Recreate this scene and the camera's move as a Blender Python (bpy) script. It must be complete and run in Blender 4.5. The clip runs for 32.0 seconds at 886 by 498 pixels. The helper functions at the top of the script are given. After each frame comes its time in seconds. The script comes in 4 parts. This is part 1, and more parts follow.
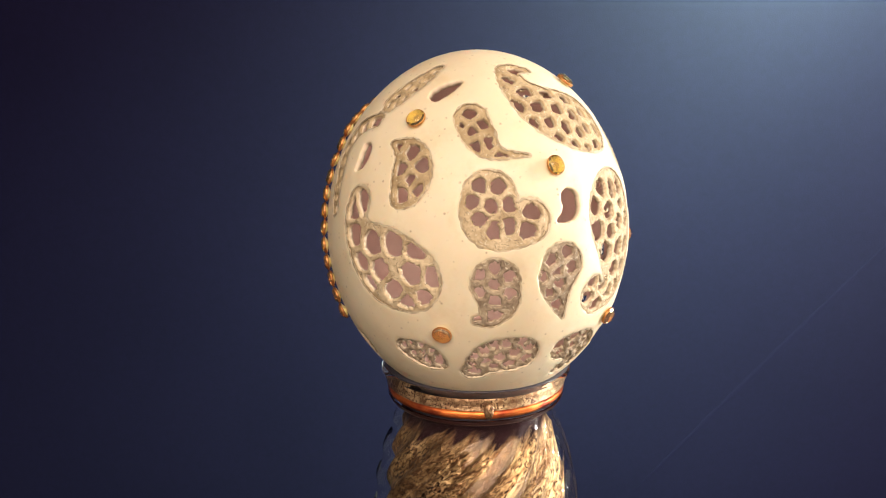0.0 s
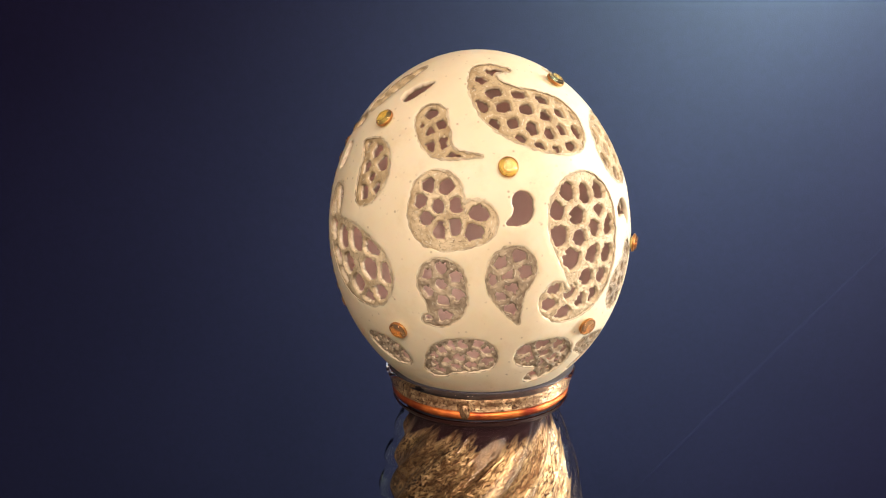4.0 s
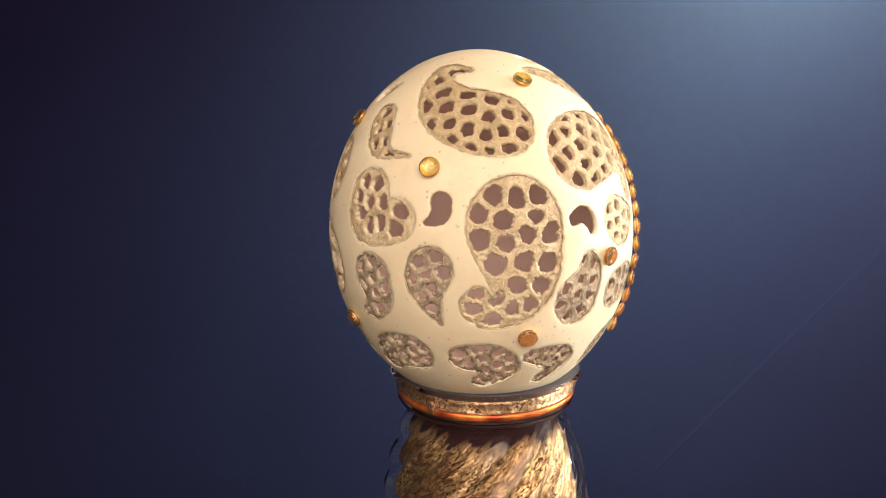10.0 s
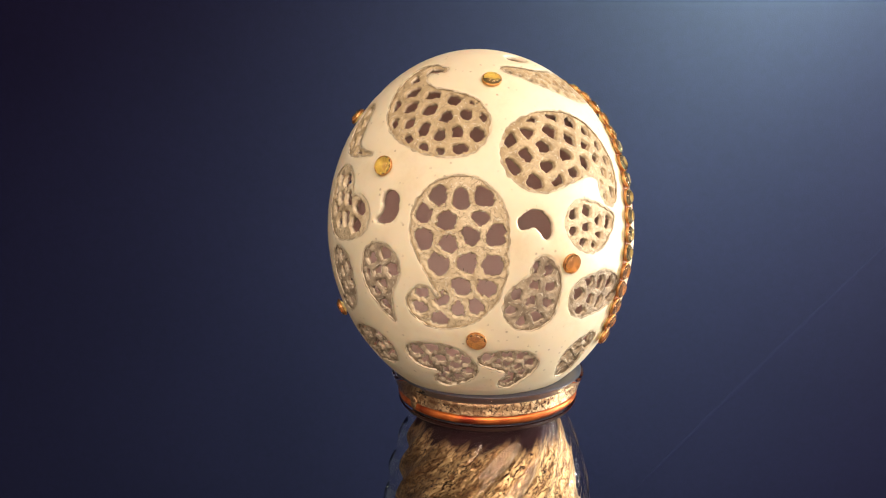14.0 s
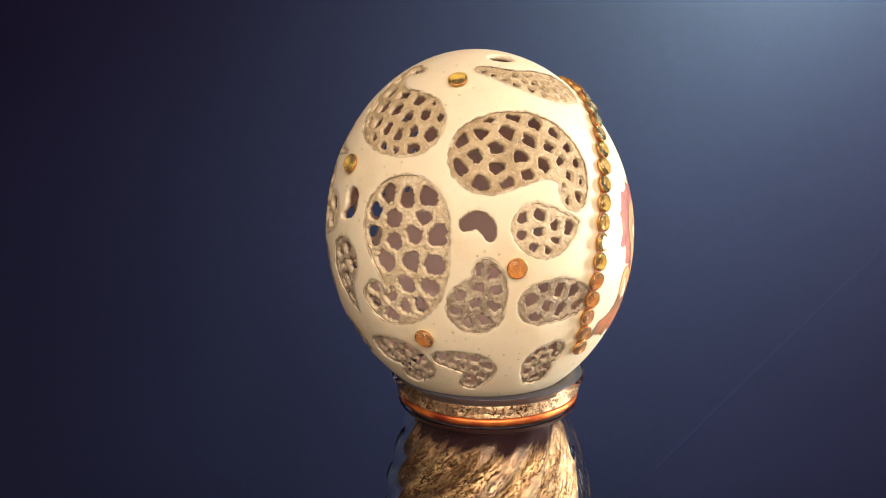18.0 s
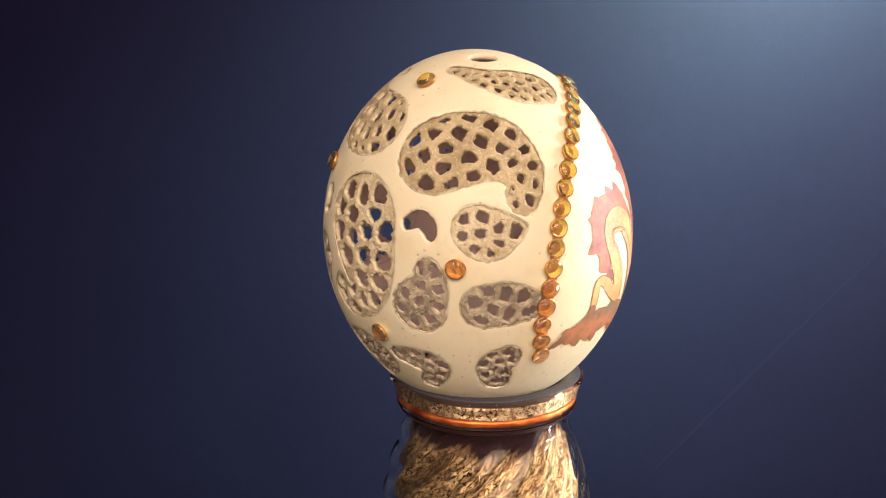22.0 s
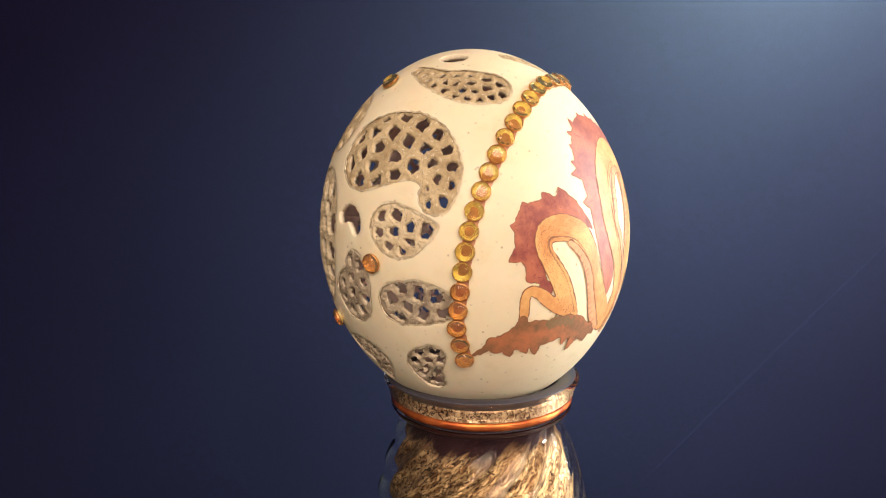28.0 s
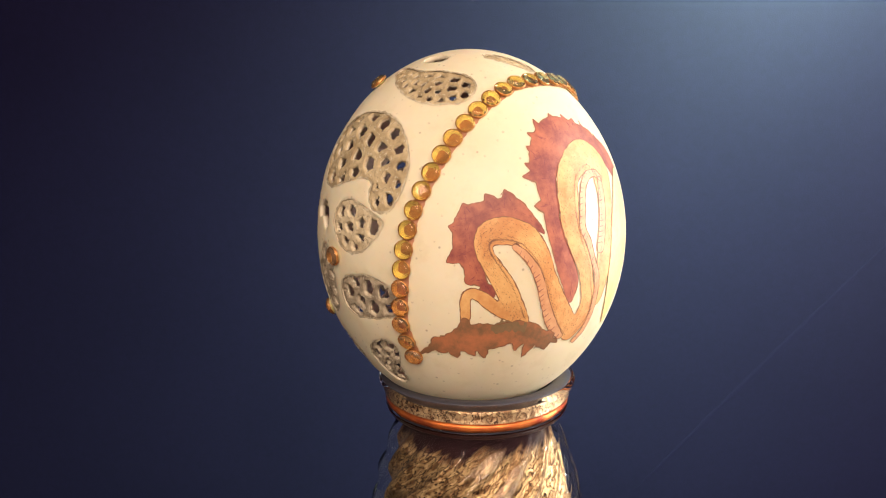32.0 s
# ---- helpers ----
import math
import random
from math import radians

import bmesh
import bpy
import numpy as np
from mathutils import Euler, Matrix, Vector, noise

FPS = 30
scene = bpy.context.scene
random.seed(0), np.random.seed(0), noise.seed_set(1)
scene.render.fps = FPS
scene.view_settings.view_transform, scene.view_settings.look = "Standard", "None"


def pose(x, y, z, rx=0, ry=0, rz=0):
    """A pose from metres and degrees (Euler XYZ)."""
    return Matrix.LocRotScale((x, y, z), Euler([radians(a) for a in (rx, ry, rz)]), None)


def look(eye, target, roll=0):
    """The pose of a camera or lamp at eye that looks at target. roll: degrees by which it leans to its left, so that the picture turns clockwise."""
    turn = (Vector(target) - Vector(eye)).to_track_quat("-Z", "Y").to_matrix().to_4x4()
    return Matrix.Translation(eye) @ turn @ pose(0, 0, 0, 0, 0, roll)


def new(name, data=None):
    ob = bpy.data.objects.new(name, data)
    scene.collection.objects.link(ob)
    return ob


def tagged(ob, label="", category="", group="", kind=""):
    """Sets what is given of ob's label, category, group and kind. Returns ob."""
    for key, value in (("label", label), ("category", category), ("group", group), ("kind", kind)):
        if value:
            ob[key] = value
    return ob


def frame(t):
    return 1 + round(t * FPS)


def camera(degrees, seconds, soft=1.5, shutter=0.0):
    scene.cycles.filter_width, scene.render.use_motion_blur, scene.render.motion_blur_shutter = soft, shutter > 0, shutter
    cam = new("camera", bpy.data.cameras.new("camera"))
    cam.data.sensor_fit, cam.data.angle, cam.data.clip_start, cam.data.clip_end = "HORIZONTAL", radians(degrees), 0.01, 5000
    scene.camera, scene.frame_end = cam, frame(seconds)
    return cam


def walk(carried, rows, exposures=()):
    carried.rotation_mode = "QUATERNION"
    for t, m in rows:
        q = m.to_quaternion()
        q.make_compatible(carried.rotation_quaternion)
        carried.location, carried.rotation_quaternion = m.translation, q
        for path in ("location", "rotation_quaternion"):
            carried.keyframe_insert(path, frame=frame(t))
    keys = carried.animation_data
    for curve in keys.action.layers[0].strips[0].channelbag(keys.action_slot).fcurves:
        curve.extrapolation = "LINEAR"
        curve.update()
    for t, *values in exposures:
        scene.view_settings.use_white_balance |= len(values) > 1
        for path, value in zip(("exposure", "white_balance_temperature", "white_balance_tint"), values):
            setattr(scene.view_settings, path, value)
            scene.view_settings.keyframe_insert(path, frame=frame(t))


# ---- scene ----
cam = camera(58.0, 32.0, soft=1.1)
EYE = (0.0, -0.33607, 0.27)
AIM = Vector((-0.03513305, 0.98290006, -0.18075713))
walk(cam, [(0, look(EYE, Vector(EYE) + AIM, -0.417)), (32, look(EYE, Vector(EYE) + AIM, -0.417))])

# ---- light ----
world = bpy.data.worlds.new("world")
scene.world = world
world.use_nodes = True
sky = world.node_tree.nodes.new("ShaderNodeTexSky")
sky.sky_type, sky.sun_disc = "NISHITA", False
sky.sun_elevation, sky.sun_rotation = radians(35), radians(70)
world.node_tree.nodes["Background"].inputs["Strength"].default_value = 0.11
world.node_tree.links.new(sky.outputs[0], world.node_tree.nodes["Background"].inputs["Color"])
scene.view_settings.exposure = 0.0


def area_lamp(name, eye, target, size_x, size_y, watts, colour):
    data = bpy.data.lights.new(name, "AREA")
    data.shape, data.size, data.size_y, data.energy, data.color = "RECTANGLE", size_x, size_y, watts, colour
    ob = new(name, data)
    ob.matrix_world = look(eye, target)
    return ob


# the high wide window behind the camera, the narrow one on the right, and an unseen lamp added to make the haze-like
# glow in the backdrop's corner
area_lamp("window_light", (0.20, -1.55, 1.16), (0.0, 0, 0.20), 2.32, 1.0, 58.5, (1.0, 0.80, 0.638))
area_lamp("window_light", (1.38, 0.25, 0.42), (0.0, 0.0, 0.20), 0.03, 1.3, 44.0, (1.0, 0.96, 0.90))
lamp = area_lamp("added_backdrop_glow", (0.63, 0.28, 0.96), (0.205, 0.56, 0.24), 0.16, 0.16, 37.0, (0.65, 1.0, 0.51))
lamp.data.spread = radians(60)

# ---- materials ----


def material(name):
    m = bpy.data.materials.new(name)
    m.use_nodes = True
    return m, m.node_tree, m.node_tree.nodes["Principled BSDF"]


def noise_node(tree, scale, detail=4.0, rough=0.55, coords=None):
    n = tree.nodes.new("ShaderNodeTexNoise")
    n.inputs["Scale"].default_value, n.inputs["Detail"].default_value, n.inputs["Roughness"].default_value = scale, detail, rough
    if coords:
        tree.links.new(coords, n.inputs["Vector"])
    return n


def object_coords(tree):
    return tree.nodes.new("ShaderNodeTexCoord").outputs["Object"]


def ramp_node(tree, fac, *stops):
    r = tree.nodes.new("ShaderNodeValToRGB")
    while len(r.color_ramp.elements) < len(stops):
        r.color_ramp.elements.new(0.5)
    for e, (p, c) in zip(r.color_ramp.elements, stops):
        e.position, e.color = p, (*c, 1.0)
    tree.links.new(fac, r.inputs["Fac"])
    return r.outputs["Color"]


def mixed(tree, a, b, fac, mode="MIX"):
    m = tree.nodes.new("ShaderNodeMix")
    m.data_type, m.blend_type = "RGBA", mode
    for sock, v in ((m.inputs[0], fac), (m.inputs[6], a), (m.inputs[7], b)):
        if isinstance(v, (int, float)):
            sock.default_value = v
        elif isinstance(v, tuple):
            sock.default_value = (*v, 1.0)
        else:
            tree.links.new(v, sock)
    return m.outputs[2]


def bumped(tree, bsdf, height, distance, strength=0.5, sock="Normal"):
    b = tree.nodes.new("ShaderNodeBump")
    b.inputs["Strength"].default_value, b.inputs["Distance"].default_value = strength, distance
    tree.links.new(height, b.inputs["Height"])
    tree.links.new(b.outputs["Normal"], bsdf.inputs[sock])


def mottled(name, dark, light, scale, fine, rough=0.6, bump=0.0002, spread=(0.35, 0.65), coat=0.0):
    """A matt surface with a broad and a fine variation of its colour and a slight relief."""
    m, tree, bsdf = material(name)
    c = object_coords(tree)
    broad, small = noise_node(tree, scale, 5, 0.6, c), noise_node(tree, fine, 6, 0.7, c)
    a = ramp_node(tree, broad.outputs["Fac"], (spread[0], dark), (spread[1], light))
    b = ramp_node(tree, small.outputs["Fac"], (0.3, dark), (0.7, light))
    tree.links.new(mixed(tree, a, b, 0.45), bsdf.inputs["Base Color"])
    bsdf.inputs["Roughness"].default_value = rough
    bsdf.inputs["Coat Weight"].default_value = coat
    bsdf.inputs["Coat Roughness"].default_value = 0.15
    bumped(tree, bsdf, small.outputs["Fac"], bump)
    return m


def shell_material():
    m, tree, bsdf = material("eggshell_ivory")
    c = object_coords(tree)
    broad, fine = noise_node(tree, 28, 4, 0.6, c), noise_node(tree, 700, 5, 0.6, c)
    base = ramp_node(tree, broad.outputs["Fac"], (0.3, (0.74, 0.622, 0.425)), (0.7, (0.81, 0.705, 0.515)))
    pores = tree.nodes.new("ShaderNodeTexVoronoi")
    pores.inputs["Scale"].default_value = 330
    tree.links.new(c, pores.inputs["Vector"])
    sparse = noise_node(tree, 260, 2, 0.5, c)
    dot = ramp_node(tree, pores.outputs["Distance"], (0.10, (0.0, 0.0, 0.0)), (0.2, (1.0, 1.0, 1.0)))
    mask = ramp_node(tree, sparse.outputs["Fac"], (0.50, (1.0, 1.0, 1.0)), (0.60, (0.0, 0.0, 0.0)))
    pore = mixed(tree, dot, mask, 1.0, "LIGHTEN")
    stain = noise_node(tree, 75, 6, 0.7, c)
    rubbed = ramp_node(tree, stain.outputs["Fac"], (0.52, (1.0, 1.0, 1.0)), (0.74, (0.86, 0.80, 0.70)))
    base = mixed(tree, base, rubbed, 0.55, "MULTIPLY")
    tinted = mixed(tree, (0.50, 0.40, 0.27), base, pore)
    tree.links.new(tinted, bsdf.inputs["Base Color"])
    bsdf.inputs["Roughness"].default_value = 0.46
    bsdf.inputs["Subsurface Weight"].default_value = 0.25
    bsdf.inputs["Subsurface Radius"].default_value = (1.0, 0.6, 0.35)
    bsdf.inputs["Subsurface Scale"].default_value = 0.0015
    bumped(tree, bsdf, fine.outputs["Fac"], 0.00012, 0.35)
    return m


def gem_material(name, colour, metal, coat=1.0, rough=0.28, clear=0.0):
    m, tree, bsdf = material(name)
    c = object_coords(tree)
    n = noise_node(tree, 420, 2, 0.5, c)
    tree.links.new(ramp_node(tree, n.outputs["Fac"], (0.38, tuple(0.84 * v for v in colour)), (0.62, colour)), bsdf.inputs["Base Color"])
    bsdf.inputs["Roughness"].default_value = rough
    bsdf.inputs["Metallic"].default_value = metal
    bsdf.inputs["Transmission Weight"].default_value = clear
    bsdf.inputs["IOR"].default_value = 1.42
    bsdf.inputs["Specular IOR Level"].default_value = 0.2 if clear else 0.5
    bsdf.inputs["Coat Weight"].default_value = coat
    bsdf.inputs["Coat Roughness"].default_value = 0.08
    return m


def clear_glass_material(name, ior=1.08, coat=0.0):
    m, tree, bsdf = material(name)
    bsdf.inputs["Base Color"].default_value = (0.97, 0.95, 0.95, 1)
    bsdf.inputs["Roughness"].default_value = 0.0
    bsdf.inputs["IOR"].default_value = ior
    bsdf.inputs["Transmission Weight"].default_value = 1.0
    bsdf.inputs["Coat Weight"].default_value = coat
    bsdf.inputs["Coat Roughness"].default_value = 0.03
    return m


def foil_material(name, dark, light, metal=0.9, scale=500):
    m, tree, bsdf = material(name)
    c = object_coords(tree)
    n = noise_node(tree, scale, 2, 0.5, c)
    tree.links.new(ramp_node(tree, n.outputs["Fac"], (0.35, dark), (0.65, light)), bsdf.inputs["Base Color"])
    bsdf.inputs["Metallic"].default_value, bsdf.inputs["Roughness"].default_value = metal, 0.42
    return m


def math_node(tree, op, a, b=0.0, c=0.0):
    n = tree.nodes.new("ShaderNodeMath")
    n.operation = op
    for sock, v in zip(n.inputs, (a, b, c)):
        if isinstance(v, (int, float)):
            sock.default_value = v
        else:
            tree.links.new(v, sock)
    return n.outputs[0]


def gold_glass_material(name, dark, mid, bright, scale, turn=0.0, top=None, relief=0.0013):
    """Crumpled gold leaf under clear glass: metal with dark wormy cracks, folded along the twist of the glass."""
    m, tree, bsdf = material(name)
    c = object_coords(tree)
    split = tree.nodes.new("ShaderNodeSeparateXYZ")
    tree.links.new(c, split.inputs[0])
    x, y, z = split.outputs
    # coordinates that wind round the body, long along the folds
    x = math_node(tree, "SUBTRACT", x, 0.0071)
    angle = math_node(tree, "MULTIPLY_ADD", z, -turn, math_node(tree, "ARCTAN2", y, x))
    wound = tree.nodes.new("ShaderNodeCombineXYZ")
    tree.links.new(math_node(tree, "MULTIPLY", math_node(tree, "COSINE", angle), 0.04), wound.inputs[0])
    tree.links.new(math_node(tree, "MULTIPLY", math_node(tree, "SINE", angle), 0.04), wound.inputs[1])
    tree.links.new(math_node(tree, "MULTIPLY", z, 0.28), wound.inputs[2])
    folds = noise_node(tree, 120, 3, 0.55, wound.outputs[0])
    broad = noise_node(tree, 45, 3, 0.5, c)
    warp = noise_node(tree, scale * 0.8, 2, 0.5, c)
    drawn = c
    if turn:
        # the cracks are drawn out along the folds
        longer = tree.nodes.new("ShaderNodeCombineXYZ")
        for i in (0, 1):
            tree.links.new(wound.inputs[i].links[0].from_socket, longer.inputs[i])
        tree.links.new(math_node(tree, "MULTIPLY", z, 0.78), longer.inputs[2])
        drawn = longer.outputs[0]
    off = mixed(tree, drawn, warp.outputs["Color"], 0.0035, "ADD")
    n1, n3 = noise_node(tree, scale * 0.9, 2, 0.5, off), noise_node(tree, scale, 1.5, 0.5, off)
    worms = math_node(tree, "ABSOLUTE", math_node(tree, "SUBTRACT", n3.outputs["Fac"], 0.5))
    crack = ramp_node(tree, worms, (0.012, (0.0, 0.0, 0.0)), (0.046, (1.0, 1.0, 1.0)))
    leaf = ramp_node(tree, n1.outputs["Fac"], (0.36, mid), (0.6, bright))
    tone = mixed(tree, dark, leaf, crack)
    # brown bands along the twist, shade between ridges put into the leaf's colour
    tone_var = math_node(tree, "MULTIPLY_ADD", broad.outputs["Fac"], 0.45, math_node(tree, "MULTIPLY", folds.outputs["Fac"], 0.75))
    ridge_shade = ramp_node(tree, tone_var, (0.55, (0.0, 0.0, 0.0)), (0.65, (1.0, 1.0, 1.0)))
    brown = mixed(tree, dark, mid, 0.55)
    tone = mixed(tree, mixed(tree, brown, tone, 0.35), tone, ridge_shade)
    height = n3.outputs["Fac"]
    metal = 0.85
    if top:
        # the leaf ends in a ragged line below the neck
        rag = math_node(tree, "MULTIPLY_ADD", folds.outputs["Fac"], 0.026, z)
        rag = math_node(tree, "MULTIPLY_ADD", n1.outputs["Fac"], 0.006, rag)
        bare = tree.nodes.new("ShaderNodeMapRange")
        bare.inputs["From Min"].default_value, bare.inputs["From Max"].default_value = top + 0.009, top + 0.016
        tree.links.new(rag, bare.inputs["Value"])
        tone = mixed(tree, tone, (0.014, 0.006, 0.007), bare.outputs["Result"])
        height = mixed(tree, height, (0.5, 0.5, 0.5), bare.outputs["Result"])
        metal = math_node(tree, "MULTIPLY_ADD", bare.outputs["Result"], -0.85, 0.85)
        tree.links.new(metal, bsdf.inputs["Metallic"])
    else:
        bsdf.inputs["Metallic"].default_value = metal
    tree.links.new(tone, bsdf.inputs["Base Color"])
    bsdf.inputs["Roughness"].default_value = 0.40
    bsdf.inputs["Specular IOR Level"].default_value = 0.03
    bumped(tree, bsdf, height, relief, 1.0)
    return m


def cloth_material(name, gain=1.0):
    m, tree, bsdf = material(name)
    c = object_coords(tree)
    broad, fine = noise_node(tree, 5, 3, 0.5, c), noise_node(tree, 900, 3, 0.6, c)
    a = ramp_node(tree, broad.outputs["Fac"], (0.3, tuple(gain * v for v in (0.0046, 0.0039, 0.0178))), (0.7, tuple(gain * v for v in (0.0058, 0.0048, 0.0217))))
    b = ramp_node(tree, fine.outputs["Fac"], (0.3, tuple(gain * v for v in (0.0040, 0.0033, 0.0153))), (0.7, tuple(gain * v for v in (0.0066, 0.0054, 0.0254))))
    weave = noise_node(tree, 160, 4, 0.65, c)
    tone_var = ramp_node(tree, weave.outputs["Fac"], (0.3, (0.80, 0.80, 0.80)), (0.7, (1.0, 1.0, 1.0)))
    tree.links.new(mixed(tree, mixed(tree, a, b, 0.4), tone_var, 1.0, "MULTIPLY"), bsdf.inputs["Base Color"])
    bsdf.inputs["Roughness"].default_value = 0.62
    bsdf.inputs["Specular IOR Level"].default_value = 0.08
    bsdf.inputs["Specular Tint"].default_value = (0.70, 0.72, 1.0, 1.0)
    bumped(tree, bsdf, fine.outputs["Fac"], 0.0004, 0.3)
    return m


M_SHELL = shell_material()
M_INNER = mottled("eggshell_inside", (0.87, 0.67, 0.61), (0.91, 0.73, 0.68), 30, 400, 0.8)
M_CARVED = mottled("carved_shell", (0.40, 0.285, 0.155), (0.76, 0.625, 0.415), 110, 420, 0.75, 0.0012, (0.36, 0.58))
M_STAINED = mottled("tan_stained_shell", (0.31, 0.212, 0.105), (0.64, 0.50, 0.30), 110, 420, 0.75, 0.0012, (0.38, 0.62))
# darker carved shell: dirt plus the low fields' shade put into the colour
M_SCRAPED_SHADED = mottled("scraped_shell_shaded", (0.18, 0.128, 0.088), (0.56, 0.45, 0.31), 170, 620, 0.8, 0.0008, (0.40, 0.60))
M_OUTLINE_SHADE = mottled("stained_outline_shade", (0.30, 0.23, 0.145), (0.72, 0.61, 0.43), 190, 900, 0.8, 0.0002, (0.44, 0.58))
M_WALL_CUT = mottled("cut_shell_edge", (0.58, 0.46, 0.32), (0.80, 0.69, 0.52), 120, 800, 0.7)
M_GEM = gem_material("amber_foil_gem", (1.0, 0.84, 0.46), 0.0, 0.0, 0.02, 0.96)
# the same amber stone, its colour deepened for the dimmer light low down
M_GEM_SHADED = gem_material("amber_foil_gem_shaded", (1.0, 0.65, 0.37), 0.0, 0.0, 0.02, 0.92)
M_GEM_FOIL = foil_material("amber_foil_setting", (1.0, 0.88, 0.42), (1.0, 0.96, 0.58), 0.2)
M_GEM_CUP = foil_material("bronze_gem_cup", (0.42, 0.17, 0.055), (0.70, 0.36, 0.13))
M_ORANGE = mottled("orange_wash", (0.56, 0.22, 0.07), (0.79, 0.46, 0.18), 80, 420, 0.5, 0.0002, (0.40, 0.60))
M_CRIMSON = mottled("crimson_wash", (0.20, 0.038, 0.042), (0.50, 0.155, 0.085), 95, 420, 0.5, 0.0002, (0.40, 0.60))
M_BROWN = mottled("russet_wash", (0.17, 0.10, 0.05), (0.50, 0.17, 0.075), 95, 420, 0.5, 0.0002, (0.43, 0.57))
M_BELLY = mottled("ochre_wash", (0.80, 0.55, 0.20), (0.87, 0.67, 0.33), 90, 500, 0.5)
M_PINK = mottled("rosy_wash", (0.56, 0.24, 0.11), (0.72, 0.40, 0.21), 160, 600, 0.5)
M_OLIVE = mottled("olive_wash", (0.14, 0.12, 0.06), (0.30, 0.15, 0.075), 140, 500, 0.5)
M_INK = mottled("sepia_ink", (0.16, 0.065, 0.035), (0.34, 0.15, 0.075), 200, 700, 0.6)
M_GOLD = gold_glass_material("gold_leaf_glass", (0.018, 0.009, 0.007), (0.19, 0.102, 0.046), (0.61, 0.425, 0.215), 430, 27.0, 0.1326, 0.0013)
M_GOLD_BAND = gold_glass_material("gold_leaf_band", (0.05, 0.024, 0.017), (0.27, 0.15, 0.078), (0.64, 0.46, 0.27), 480, 0.0, None, 0.0004)
M_AMBER_GLASS = foil_material("amber_glass", (0.30, 0.045, 0.02), (0.80, 0.23, 0.055), 0.9, 90)
M_AMBER = gem_material("deep_amber_glass", (0.030, 0.009, 0.008), 0.0, 0.3)
M_CLEAR = clear_glass_material("clear_collar_glass", 1.08, 0.08)
M_BODY_GLASS = clear_glass_material("clear_twisted_glass", 1.02, 0.40)
M_SMOKE = gem_material("smoky_glass", (0.055, 0.052, 0.068), 0.0, 0.12)
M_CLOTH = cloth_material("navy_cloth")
# lighter copy of the cloth, a painted highlight for the fold
M_CREASE = cloth_material("lightened_cloth_fold", 1.12)
M_BORDER = mottled("russet_border", (0.34, 0.13, 0.065), (0.56, 0.27, 0.15), 200, 700, 0.5)
M_SCRATCH = mottled("dark_carving_mark", (0.20, 0.145, 0.09), (0.40, 0.31, 0.20), 300, 900, 0.8)
# pale colour for the highlights painted on the carving
M_CARVING_GLINT = mottled("pale_carving_glint", (0.70, 0.62, 0.46), (0.84, 0.78, 0.62), 300, 900, 0.6)
M_STREAK = mottled("dark_red_streak", (0.15, 0.022, 0.045), (0.28, 0.06, 0.06), 300, 900, 0.5)
# unseen walls, darkened to slate so they throw little light on the stand
M_PLASTER = mottled("dark_slate_wall", (0.15, 0.14, 0.14), (0.19, 0.18, 0.175), 2, 60, 0.9)
M_WOOD = mottled("dark_table_wood", (0.055, 0.045, 0.040), (0.085, 0.072, 0.065), 12, 200, 0.5)
M_FRAME = mottled("white_window_paint", (0.72, 0.72, 0.70), (0.80, 0.80, 0.78), 6, 120, 0.5)

# ---- mesh helpers ----


def mesh_object(name, verts, faces, mats, parent=None, label="", smooth=True, slots=None):
    me = bpy.data.meshes.new(name)
    me.from_pydata([tuple(v) for v in verts], [], [tuple(f) for f in faces])
    for m in mats:
        me.materials.append(m)
    if slots is not None:
        me.polygons.foreach_set("material_index", np.asarray(slots, dtype=np.int32))
    me.polygons.foreach_set("use_smooth", [smooth] * len(me.polygons))
    me.update()
    ob = new(name, me)
    if parent:
        ob.parent = parent
    if label:
        ob["label"] = label
    return ob


def part(name, bm, mat, parent, label="", smooth=True):
    me = bpy.data.meshes.new(name)
    bm.to_mesh(me)
    bm.free()
    me.materials.append(mat)
    me.polygons.foreach_set("use_smooth", [smooth] * len(me.polygons))
    ob = new(name, me)
    ob.parent = parent
    if label:
        ob["label"] = label
    return ob


def box_bm(x0, x1, y0, y1, z0, z1, bevel=0.0):
    bm = bmesh.new()
    bmesh.ops.create_cube(bm, size=1.0)
    for v in bm.verts:
        v.co = ((x0 + x1) / 2 + v.co.x * (x1 - x0), (y0 + y1) / 2 + v.co.y * (y1 - y0), (z0 + z1) / 2 + v.co.z * (z1 - z0))
    if bevel:
        bmesh.ops.bevel(bm, geom=bm.edges[:], offset=bevel, segments=2, affect="EDGES")
    return bm


def lathe(profile, steps, wave=None):
    """Verts and faces of a turned shape; wave(angle, z, r) may change the radius."""
    verts, faces = [], []
    for r, z in profile:
        for i in range(steps):
            a = 2 * math.pi * i / steps
            q = wave(a, z, r) if wave else r
            verts.append((q * math.cos(a), q * math.sin(a), z))
    for j in range(len(profile) - 1):
        for i in range(steps):
            k = (i + 1) % steps
            faces.append((j * steps + i, j * steps + k, (j + 1) * steps + k, (j + 1) * steps + i))
    return verts, faces


def smooth_profile(points, n):
    """A smooth run of n points through a few (r, z) points."""
    p = np.array(points, float)
    p = np.vstack([2 * p[0] - p[1], p, 2 * p[-1] - p[-2]])
    out = []
    for t in np.linspace(0, len(points) - 1.0001, n):
        i, u = int(t), t - int(t)
        a, b, c, d = p[i:i + 4]
        out.append(tuple(0.5 * (2 * b + (c - a) * u + (2 * a - 5 * b + 4 * c - d) * u * u + (3 * b - a - 3 * c + d) * u ** 3)))
    return out

# ---- the setting: a dark cloth that sweeps up behind the table, in a plain room ----


